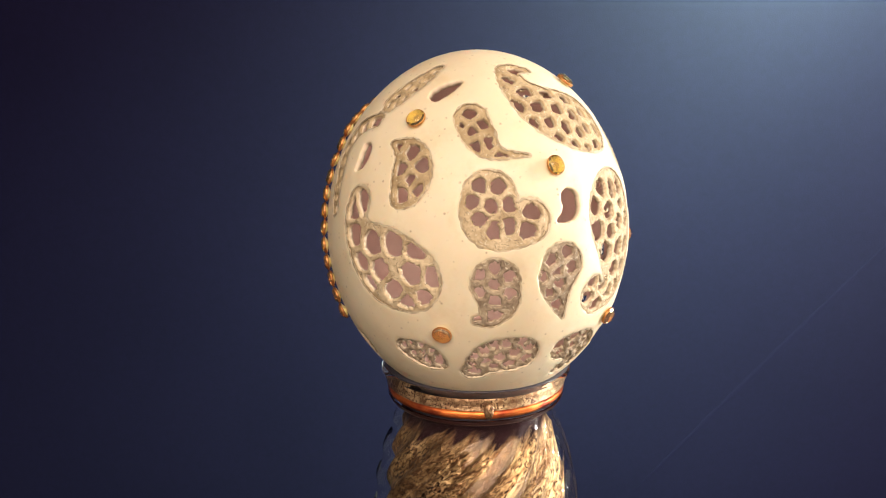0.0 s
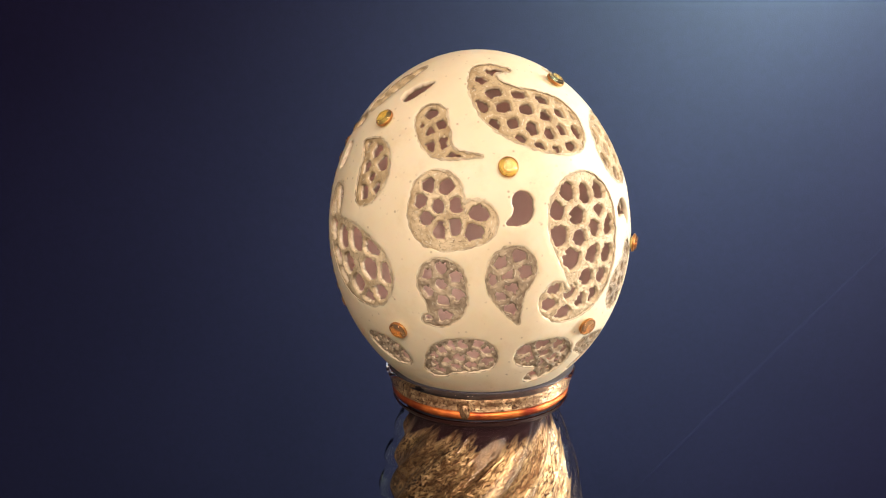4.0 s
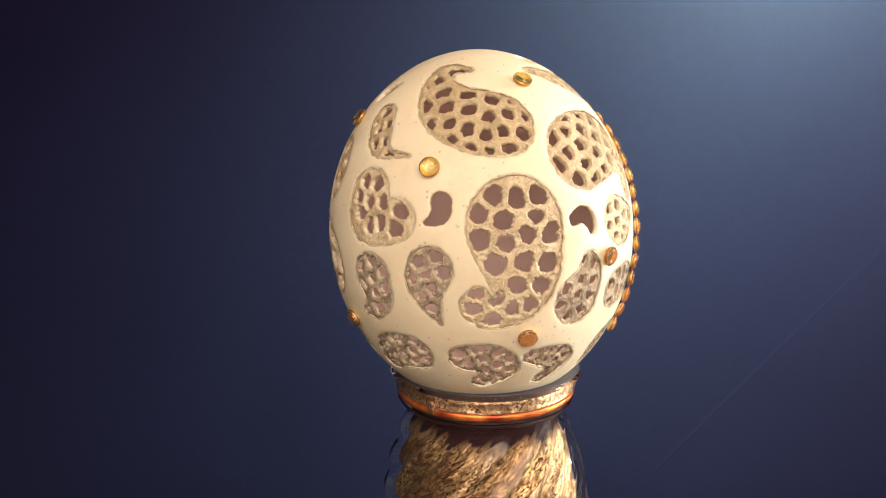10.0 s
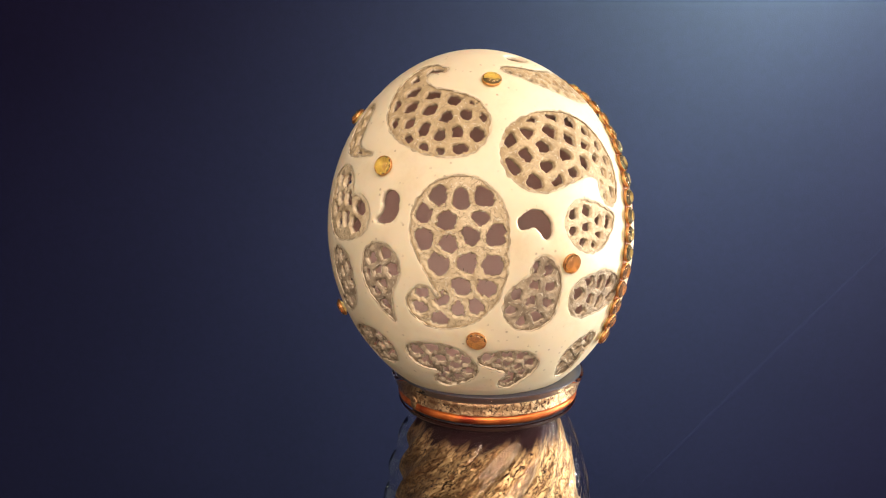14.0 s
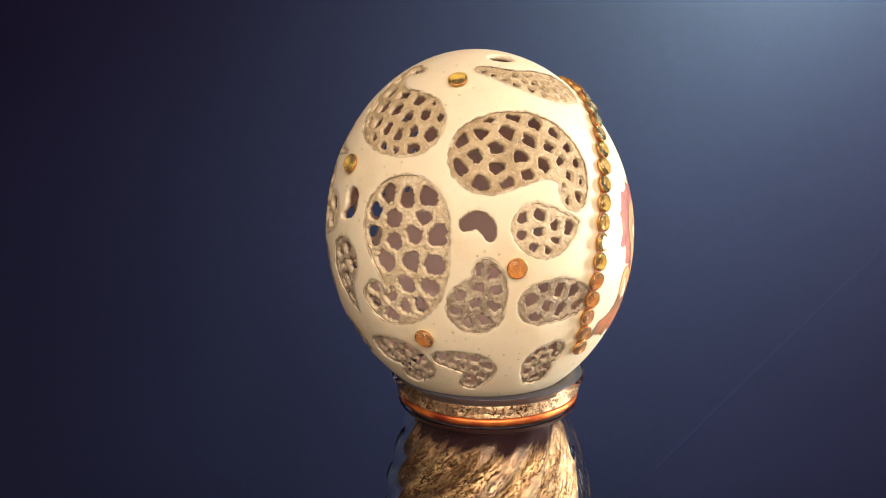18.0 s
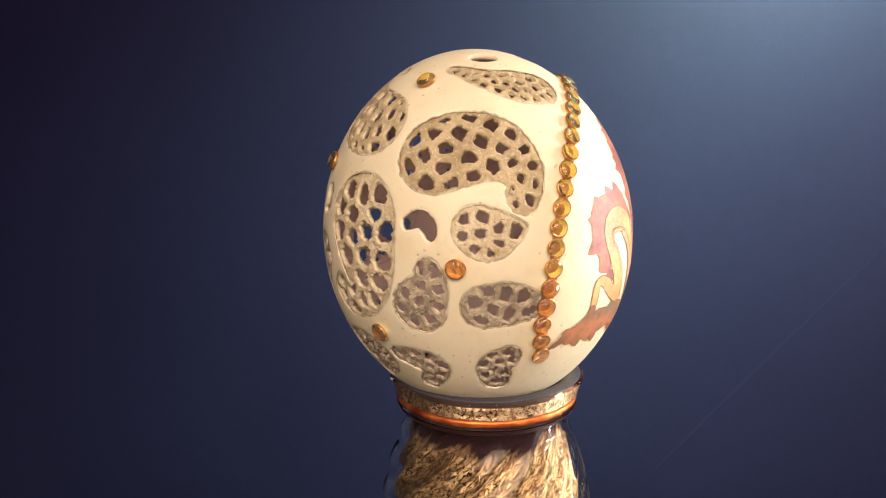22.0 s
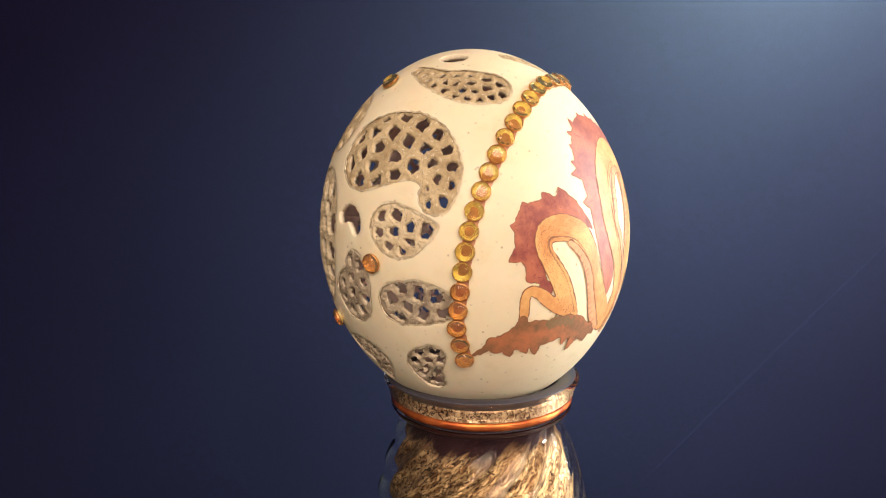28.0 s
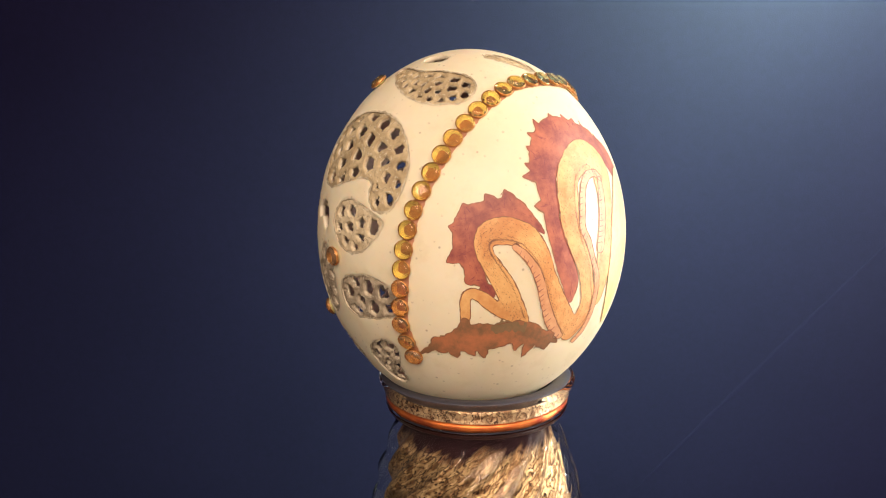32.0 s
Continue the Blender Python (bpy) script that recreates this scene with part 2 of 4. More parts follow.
def setting():
    def hang(x, z):
        return 0.56 + 0.003 * noise.noise((x * 2.2, 0.0, z * 2.2))

    # cloth: hangs behind the table down to the floor
    n, m = 60, 40
    verts, faces = [], []
    for j in range(m + 1):
        for i in range(n + 1):
            x, z = -1.3 + 2.6 * i / n, -0.745 + 2.45 * j / m
            verts.append((x, hang(x, z), z))
    for j in range(m):
        for i in range(n):
            a = j * (n + 1) + i
            faces.append((a, a + 1, a + n + 2, a + n + 1))
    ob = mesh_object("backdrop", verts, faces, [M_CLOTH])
    tagged(ob, "dark navy cloth backdrop hanging behind the table", "backdrop", kind="structure")
    crease = [Vector((0.4603, 0.5535, 0.1067)), Vector((0.2302, 0.5535, -0.1503))]
    # a fold pressed into the cloth, its caught light put into a paler colour
    bm = bmesh.new()
    run = [crease[0].lerp(crease[1], k / 40 * 1.25 - 0.1) for k in range(41)]
    side = (crease[1] - crease[0]).cross(Vector((0, 1, 0))).normalized()
    last = None
    for k, c in enumerate(run):
        w = (0.0030 + 0.0016 * noise.noise((k * 0.4, 0, 0))) * math.sin(math.pi * (k + 0.5) / 41) ** 0.5
        row = []
        for q, lift in ((c + side * w, 0.0002), (c, 0.0006), (c - side * w, 0.0002)):
            row.append(bm.verts.new((q.x, hang(q.x, q.z) - lift, q.z)))
        if last:
            bm.faces.new((last[0], last[1], row[1], row[0]))
            bm.faces.new((last[1], last[2], row[2], row[1]))
        last = row
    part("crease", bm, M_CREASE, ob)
    # table
    table = tagged(new("table"), "small dark wooden table in front of the cloth", "table")
    part("tabletop", box_bm(-0.40, 0.40, -0.30, 0.13, -0.030, 0.0, 0.003), M_WOOD, table)
    for x in (-0.36, 0.36):
        for y in (-0.26, 0.09):
            part("leg", box_bm(x - 0.03, x + 0.03, y - 0.03, y + 0.03, -0.75, -0.031, 0.004), M_WOOD, table)
    # room
    x0, x1, y0, y1, z0, z1 = -1.9, 1.6, -1.8, 1.5, -0.75, 2.05

    def slab(name, label, cat, *b, mat=M_PLASTER):
        bm = box_bm(*b)
        me = bpy.data.meshes.new(name)
        bm.to_mesh(me)
        bm.free()
        me.materials.append(mat)
        return tagged(new(name, me), label, cat, kind="structure")

    slab("floor", "plain dark wooden floor of the room", "floor", x0, x1, y0, y1, z0 - 0.1, z0, mat=M_WOOD)
    slab("ceiling", "plain dark slate ceiling of the room", "ceiling", x0, x1, y0, y1, z1, z1 + 0.1)
    slab("wall_west", "plain dark slate plaster wall", "wall", x0 - 0.1, x0, y0, y1, z0, z1)
    # the wall behind the camera, round its wide window
    slab("wall_south", "plain dark slate plaster wall below the window", "wall", x0, x1, y0 - 0.1, y0, z0, 0.65)
    slab("wall_south", "plain dark slate plaster wall above the window", "wall", x0, x1, y0 - 0.1, y0, 1.75, z1)
    slab("wall_south", "plain dark slate plaster wall beside the window", "wall", x0, -1.02, y0 - 0.1, y0, 0.65, 1.75)
    slab("wall_south", "plain dark slate plaster wall beside the window", "wall", 1.42, x1, y0 - 0.1, y0, 0.65, 1.75)
    slab("wall_north", "plain dark slate plaster wall", "wall", x0, x1, y1, y1 + 0.1, z0, z1)
    # wall with the window opening
    wy0, wy1, wz0, wz1 = -0.2, 0.8, -0.3, 1.15
    slab("wall_east", "plain dark slate plaster wall below the window", "wall", x1, x1 + 0.1, y0, y1, z0, wz0)
    slab("wall_east", "plain dark slate plaster wall above the window", "wall", x1, x1 + 0.1, y0, y1, wz1, z1)
    slab("wall_east", "plain dark slate plaster wall beside the window", "wall", x1, x1 + 0.1, y0, wy0, wz0, wz1)
    slab("wall_east", "plain dark slate plaster wall beside the window", "wall", x1, x1 + 0.1, wy1, y1, wz0, wz1)
    win = tagged(new("window_1"), "white framed window beside the table", "window", kind="structure")
    for b in ((wy0, wy0 + 0.05, wz0, wz1), (wy1 - 0.05, wy1, wz0, wz1), (wy0 + 0.05, wy1 - 0.05, wz0, wz0 + 0.05), (wy0 + 0.05, wy1 - 0.05, wz1 - 0.05, wz1)):
        part("window_frame", box_bm(x1 + 0.02, x1 + 0.08, *b), M_FRAME, win)
    win = tagged(new("window_2"), "wide white framed window opposite the cloth", "window", kind="structure")
    for b in ((-1.02, -0.97, 0.65, 1.75), (1.37, 1.42, 0.65, 1.75), (-0.97, 1.37, 0.65, 0.70), (-0.97, 1.37, 1.70, 1.75)):
        part("window_frame", box_bm(b[0], b[1], y0 - 0.08, y0 - 0.02, b[2], b[3]), M_FRAME, win)


setting()

# ---- the egg: its shape and the map from directions to its surface ----
EGG_A, EGG_B, EGG_K, EGG_K2 = 0.0742, 0.0637, -0.00696, -0.02215
EGG_OVAL, EGG_OVAL_LON = 0.005, radians(36.7)
EGG_C = np.array([0.003506, -0.001512, 0.2169])
EGG_W = np.array([-0.06603813, -0.0036202, 0.99781053])
EGG_U = np.array([0.9978171, -0.0002396, 0.0660377])
EGG_V = np.cross(EGG_W, EGG_U)
EGG_BASE = np.array([0.0, 0.0, 0.1434])


def direction(lon, lat):
    lo, la = np.radians(lon), np.radians(lat)
    return np.stack([np.cos(la) * np.cos(lo), np.cos(la) * np.sin(lo), np.sin(la)], -1)


def surface(n, h=0.0):
    """Points h metres above the shell in the directions n (rows), in the egg's own space."""
    n = np.atleast_2d(n)
    h = np.broadcast_to(np.asarray(h, float), (len(n),))[:, None]
    q = 1 + EGG_K * n[:, 2] + EGG_K2 * n[:, 2] ** 2
    q = q * (1 + EGG_OVAL * ((n[:, 0] ** 2 - n[:, 1] ** 2) * math.cos(2 * EGG_OVAL_LON) + 2 * n[:, 0] * n[:, 1] * math.sin(2 * EGG_OVAL_LON)))
    p = np.stack([EGG_B * q * n[:, 0], EGG_B * q * n[:, 1], EGG_A * n[:, 2]], -1)
    m = np.stack([n[:, 0] / EGG_B, n[:, 1] / EGG_B, n[:, 2] / EGG_A], -1)
    m /= np.linalg.norm(m, axis=1)[:, None]
    p = p + m * h
    return p[:, :1] * EGG_U + p[:, 1:2] * EGG_V + p[:, 2:3] * EGG_W + EGG_C - EGG_BASE


class Chart:
    """A flat map of the shell round one direction; its unit is one shell radius."""

    def __init__(self, lon, lat):
        self.n = direction(lon, lat)
        lo, la = radians(lon), radians(lat)
        self.e = np.array([-math.sin(lo), math.cos(lo), 0.0])
        self.m = np.cross(self.n, self.e)
        self.s = math.hypot(math.sin(la), EGG_A / EGG_B * math.cos(la))

    def flat(self, n):
        n = np.atleast_2d(n)
        x, y, z = n @ self.e, n @ self.m, n @ self.n
        r = np.hypot(x, y) + 1e-12
        d = np.arctan2(r, z) / r
        return np.stack([x * d, y * d * self.s], -1)

    def round(self, p):
        p = np.atleast_2d(p) / np.array([1.0, self.s])
        d = np.hypot(p[:, 0], p[:, 1])[:, None] + 1e-12
        return np.cos(d) * self.n + np.sin(d) / d * (p[:, :1] * self.e + p[:, 1:] * self.m)


def spline(points, per=8):
    """Catmull-Rom through rows of numbers."""
    p = np.array(points, float)
    if len(p) < 2:
        return p
    p = np.vstack([2 * p[0] - p[1], p, 2 * p[-1] - p[-2]])
    out = []
    for i in range(len(p) - 3):
        a, b, c, d = p[i:i + 4]
        for u in np.linspace(0, 1, per, endpoint=False):
            out.append(0.5 * (2 * b + (c - a) * u + (2 * a - 5 * b + 4 * c - d) * u * u + (3 * b - a - 3 * c + d) * u ** 3))
    out.append(p[-2])
    return np.array(out)


def contours(field, xs, ys, level=0.0):
    """Closed lines where the field (rows are y) crosses the level, by marching squares."""
    f = field - level
    f = np.where(np.abs(f) < 1e-9, 1e-9, f)
    inside = f < 0
    code = inside[:-1, :-1] * 1 + inside[:-1, 1:] * 2 + inside[1:, 1:] * 4 + inside[1:, :-1] * 8
    pairs = {1: [(3, 0)], 2: [(0, 1)], 3: [(3, 1)], 4: [(1, 2)], 5: [(3, 0), (1, 2)], 6: [(0, 2)], 7: [(3, 2)], 8: [(2, 3)], 9: [(2, 0)],
             10: [(0, 1), (2, 3)], 11: [(2, 1)], 12: [(1, 3)], 13: [(1, 0)], 14: [(0, 3)]}

    def key(j, i, e):
        return ((j, i, 0), (j, i + 1, 1), (j + 1, i, 0), (j, i, 1))[e]

    def place(k):
        j, i, d = k
        if d == 0:
            u = f[j, i] / (f[j, i] - f[j, i + 1])
            return (xs[i] + u * (xs[i + 1] - xs[i]), ys[j])
        u = f[j, i] / (f[j, i] - f[j + 1, i])
        return (xs[i], ys[j] + u * (ys[j + 1] - ys[j]))

    follow = {}
    for j, i in zip(*np.nonzero((code > 0) & (code < 15))):
        for a, b in pairs[int(code[j, i])]:
            follow[key(j, i, a)] = key(j, i, b)
    loops = []
    while follow:
        start, k = next(iter(follow.items()))
        loop = [start]
        del follow[start]
        while k != start and k in follow:
            loop.append(k)
            k = follow.pop(k)
        if len(loop) > 5:
            loops.append(np.array([place(q) for q in loop]))
    return loops


def even(loop, step, rounds=2):
    """A closed line, smoothed and resampled to an even step."""
    for _ in range(rounds):
        loop = 0.5 * loop + 0.25 * (np.roll(loop, 1, 0) + np.roll(loop, -1, 0))
    closed = np.vstack([loop, loop[:1]])
    run = np.concatenate([[0], np.cumsum(np.hypot(*np.diff(closed, axis=0).T))])
    n = max(8, int(run[-1] / step))
    at = np.linspace(0, run[-1], n, endpoint=False)
    return np.stack([np.interp(at, run, closed[:, 0]), np.interp(at, run, closed[:, 1])], -1)


def within(points, loop):
    """Which points lie inside a closed line."""
    x, y = points[:, 0][:, None], points[:, 1][:, None]
    a, b = loop, np.roll(loop, -1, 0)
    cross = (a[:, 1] > y) != (b[:, 1] > y)
    with np.errstate(divide="ignore", invalid="ignore"):
        xi = a[:, 0] + (y - a[:, 1]) * (b[:, 0] - a[:, 0]) / (b[:, 1] - a[:, 1])
    return ((cross & (x < xi)).sum(1) % 2).astype(bool)


def gap_to(points, loop):
    """Distance of points to the corners of a line (fine where the line is dense)."""
    return np.sqrt(((points[:, None] - loop[None]) ** 2).sum(-1)).min(1)


def triangulated(points, loops):
    """Delaunay triangles that keep the edges of the loops. points come first."""
    from mathutils import geometry
    verts, edges = [tuple(p) for p in points], []
    for loop in loops:
        k = len(verts)
        verts += [tuple(p) for p in loop]
        edges += [(k + i, k + (i + 1) % len(loop)) for i in range(len(loop))]
    v, _, faces, *_ = geometry.delaunay_2d_cdt([Vector(p) for p in verts], edges, [], 0, 1e-7)
    return np.array([tuple(p) for p in v]), np.array([tuple(f) for f in faces])


def solid(chart_round, flat, tris, top, bottom):
    """A plate of the shell: the triangles at the heights top and bottom, with walls along the open edges. Returns verts, faces, slots (0 top, 1 wall, 2 bottom)."""
    n = chart_round(flat)
    a, b = surface(n, top), surface(n, bottom)
    k = len(a)
    count = {}
    for f in tris:
        for i in range(3):
            e = (int(f[i]), int(f[(i + 1) % 3]))
            count[e] = 1
    walls = [(e[1], e[0], e[0] + k, e[1] + k) for e in count if (e[1], e[0]) not in count]
    faces = [tuple(int(q) for q in f) for f in tris] + walls + [tuple(int(q) + k for q in f[::-1]) for f in tris]
    return np.vstack([a, b]), faces, [0] * len(tris) + [1] * len(walls) + [2] * len(tris)


RNG = np.random.RandomState(7)


class Carving:
    """One carved field on the shell. spine: rows of lon, lat and half-width in degrees. cells: how many holes, or rows of lon, lat."""

    def __init__(self, spine, cells=0, strut=1.0):
        lon0, lat0 = spine[len(spine) // 2][:2]
        self.chart = Chart(lon0, lat0)
        sp = np.array(spine, float)
        xy = self.chart.flat(direction(sp[:, 0], sp[:, 1]))
        run = spline(np.column_stack([xy, np.radians(sp[:, 2])]), 10)
        pad = 0.05
        lo, hi = (run[:, :2] - run[:, 2:]).min(0) - pad, (run[:, :2] + run[:, 2:]).max(0) + pad
        step = 0.006
        self.xs, self.ys = np.arange(lo[0], hi[0], step), np.arange(lo[1], hi[1], step)
        gx, gy = np.meshgrid(self.xs, self.ys)
        self.grid = np.stack([gx.ravel(), gy.ravel()], -1)
        d = np.sqrt(((self.grid[:, None] - run[None, :, :2]) ** 2).sum(-1)) - run[:, 2]
        coarse, swing = (42, 0.013) if lat0 < -25 else (34, 0.009)
        wob = np.array([noise.noise((p[0] * coarse + lon0, p[1] * coarse + lat0, 0.0)) for p in self.grid]) * swing
        self.field = (d.min(1) + wob).reshape(gx.shape)
        self.outline = max((even(q, 0.011) for q in contours(self.field, self.xs, self.ys)), key=len)
        self.cells, self.strut = cells, strut
        # the fields near the foot and on the shoulder's far side are scraped more roughly; their darker finish paints
        # in shade as well as dirt
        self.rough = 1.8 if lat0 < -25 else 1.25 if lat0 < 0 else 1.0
        self.finish = M_SCRAPED_SHADED if lat0 < -25 or (lat0 < -4 and not -110 < lon0 < -95) else M_STAINED if lat0 > 22 else M_CARVED

    def seeds(self):
        if not isinstance(self.cells, int):
            c = np.array(self.cells, float)
            return self.chart.flat(direction(c[:, 0], c[:, 1]))
        inner = self.grid[self.field.ravel() < -0.012]
        s = inner[RNG.choice(len(inner), self.cells, replace=False)]
        for _ in range(14):
            near = np.sqrt(((inner[:, None] - s[None]) ** 2).sum(-1)).argmin(1)
            s = np.array([inner[near == i].mean(0) if (near == i).any() else s[i] for i in range(len(s))])
        return s + RNG.normal(0, 0.006, s.shape)

    def lattice(self, parent):
        s = self.seeds()
        d = np.sqrt(((self.grid[:, None] - s[None]) ** 2).sum(-1))
        order = np.argsort(d, axis=1)[:, :3]
        rows = np.arange(len(d))
        d1 = d[rows, order[:, 0]]
        edge = np.full(len(d), 9.0)
        for k in (1, 2):
            if len(s) > k:
                dk = d[rows, order[:, k]]
                edge = np.minimum(edge, (dk ** 2 - d1 ** 2) / (2 * np.linalg.norm(s[order[:, k]] - s[order[:, 0]], axis=1)))
        wob = np.array([noise.noise((p[0] * 52, p[1] * 52, 3.0)) + 0.5 * noise.noise((p[0] * 110, p[1] * 110, 8.0)) for p in self.grid]) * 0.012 * self.rough
        rim = -self.field.ravel() - (0.026 if self.rough == 1.0 else 0.020 if self.rough < 1.5 else 0.010)
        a, b = edge - 0.0108 * self.strut + wob, rim + wob * self.rough
        soft = 0.013
        apart = np.sqrt(((s[:, None] - s[None]) ** 2).sum(-1))
        apart[apart == 0] = 9.0
        reach = 0.5 * np.sort(apart, axis=1)[:, :3].mean(1) if len(s) > 3 else np.full(len(s), 0.08)
        c = reach[order[:, 0]] * 0.92 - d1 + 1.3 * wob
        h = -soft * np.log(np.exp(-a / soft) + np.exp(-b / soft) + np.exp(-c / soft)) + 0.006
        field = -h.reshape(self.field.shape)
        holes = [even(q, 0.011, 2) for q in contours(field, self.xs, self.ys)]
        holes = [q for q in holes if len(q) >= 8]
        # points between the holes
        pts = self.grid[(self.field.ravel() < -0.008) & (h < -0.004)]
        pts = pts[RNG.rand(len(pts)) < 0.55] + RNG.normal(0, 0.0008, (1, 2))
        flat, tris = triangulated(pts, [self.outline] + holes)
        mid = flat[tris].mean(1)
        keep = within(mid, self.outline)
        for q in holes:
            keep &= ~within(mid, q)
        tris = tris[keep]
        # relief: struts are rounded and lumpy, the rim dips into a groove
        near_hole = np.min([gap_to(flat, q) for q in holes], axis=0) if holes else np.full(len(flat), 1.0)
        near_rim = gap_to(flat, self.outline)
        lumps = np.array([0.7 * noise.noise((p[0] * 55, p[1] * 55, 1.0)) + 0.5 * noise.noise((p[0] * 120, p[1] * 120, 5.0)) for p in flat])
        rough = self.rough
        lip = np.exp(-((near_hole - 0.007) / 0.006) ** 2)
        top = -0.00036 * rough ** 1.5 + 0.00026 * lip * rough - 0.0006 * np.exp(-(near_hole / 0.003) ** 2) + 0.00022 * rough ** 2 * lumps
        edge_w = np.exp(-((near_rim - 0.006) / 0.006) ** 2) * (0.6 + 0.4 * lumps)
        top = top - 0.00042 * edge_w
        top = np.minimum(top, -0.00005)
        v, f, slot = solid(self.chart.round, flat, tris, top, -0.0021)
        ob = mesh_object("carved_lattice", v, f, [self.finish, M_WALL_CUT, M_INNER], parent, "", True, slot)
        self.marks(ob, flat, tris, top, h)

    def marks(self, parent, flat, tris, top, h):
        """Strokes along the struts and the rim: the carving tool's dark cuts, and pale slivers as painted highlights.
        """
        used = np.unique(tris)
        gy, gx = np.gradient(h.reshape(self.field.shape))
        for name, mat, share in (("carving_cut", M_SCRATCH, 0.11 * self.rough ** 1.5), ("carving_glint", M_CARVING_GLINT, 0.05 * self.rough ** 1.5)):
            pick = used[RNG.rand(len(used)) < share]
            quads, faces, lift = [], [], []
            for i in pick:
                p = flat[i]
                a = min(max(int((p[0] - self.xs[0]) / 0.006), 0), len(self.xs) - 1)
                b = min(max(int((p[1] - self.ys[0]) / 0.006), 0), len(self.ys) - 1)
                g = np.array([-gy[b, a], gx[b, a]])
                g = g / (np.hypot(*g) + 1e-9)
                turn = RNG.normal(0, 0.35)
                g = np.array([g[0] * math.cos(turn) - g[1] * math.sin(turn), g[0] * math.sin(turn) + g[1] * math.cos(turn)])
                half, w = RNG.uniform(0.008, 0.022), RNG.uniform(0.0008, 0.0024)
                side = np.array([-g[1], g[0]]) * w
                k = len(quads)
                quads += [p - g * half, p + side, p + g * half, p - side]
                faces.append((k, k + 3, k + 2, k + 1))
                lift += [top[i] + 0.00003, top[i] + 0.0001, top[i] + 0.00003, top[i] + 0.0001]
            if quads:
                tagged(mesh_object(name, surface(self.chart.round(np.array(quads)), np.array(lift)), faces, [mat], parent), kind="stuff")

    def outline_strip(self, parent, width=0.010, height=0.00006):
        """A flat brown strip along the outline, on the shell's face: stain and the cut's shade in one colour."""
        strip(parent, "outline_shade_strip", self.chart, self.outline, width / self.rough, height, M_OUTLINE_SHADE, 1.6)


def strip(parent, name, chart, loop, width, height, mat, uneven=0.6):
    t = np.roll(loop, -1, 0) - np.roll(loop, 1, 0)
    t /= np.hypot(t[:, 0], t[:, 1])[:, None] + 1e-12
    nrm = np.stack([t[:, 1], -t[:, 0]], -1)
    w = width * (1 + uneven * np.array([noise.noise((p[0] * 30, p[1] * 30, 7.0)) for p in loop]))[:, None]
    a, b = loop - 0.35 * nrm * w, loop + 0.65 * nrm * w
    k = len(loop)
    va, vb = surface(chart.round(a), height), surface(chart.round(b), height)
    faces = [(i, (i + 1) % k, k + (i + 1) % k, k + i) for i in range(k)]
    return mesh_object(name, np.vstack([va, vb]), faces, [mat], parent)


def globe(n):
    """Directions spread evenly."""
    i = np.arange(n) + 0.5
    z = 1 - 2 * i / n
    a = math.pi * (1 + 5 ** 0.5) * i
    r = np.sqrt(1 - z * z)
    return np.stack([r * np.cos(a), r * np.sin(a), z], -1)


def stereo(n):
    return n[:, :2] / (1 + n[:, 2:3])


def unstereo(p):
    q = (p ** 2).sum(1)[:, None]
    return np.hstack([2 * p, 1 - q]) / (1 + q)


def shell(parent, carvings):
    """The whole shell as one plate, cut open along every carving."""
    rings = []
    for c in carvings:
        rings.append((stereo(c.chart.round(c.outline)), c))
    pts = globe(13000)
    pts = pts[pts[:, 2] > -0.992]
    flat = stereo(pts)
    keep = np.ones(len(pts), bool)
    lips = []
    for c in carvings:
        near = np.nonzero(pts @ c.chart.n > math.cos(1.0))[0]
        local = c.chart.flat(pts[near])
        keep[near[within(local, c.outline) | (gap_to(local, c.outline) < 0.018)]] = False
        grown = [even(q, 0.014) for q in contours(c.field, c.xs, c.ys, 0.010)]
        lips.append(max(grown, key=len))
    lip_flat = [stereo(c.chart.round(q)) for c, q in zip(carvings, lips)]
    base = np.vstack([flat[keep]] + lip_flat)
    v, tris = triangulated(base, [r for r, _ in rings])
    mid = v[tris].mean(1)
    gone = np.zeros(len(tris), bool)
    mid_n = unstereo(mid)
    for r, c in rings:
        near = np.nonzero(mid_n @ c.chart.n > math.cos(1.0))[0]
        gone[near[within(mid[near], r)]] = True
    tris = tris[~gone]
    n = unstereo(v)
    top = np.zeros(len(v))
    for r, c in rings:
        near = np.nonzero(n @ c.chart.n > math.cos(1.0))[0]
        g = gap_to(c.chart.flat(n[near]), c.outline)
        top[near[g < 0.0015]] = -0.00016
    vv, f, slot = solid(unstereo, v, tris, top, -0.0022)
    return mesh_object("shell", vv, f, [M_SHELL, M_WALL_CUT, M_INNER], parent, "smooth ivory eggshell pierced by carved paisley fields", True, slot)


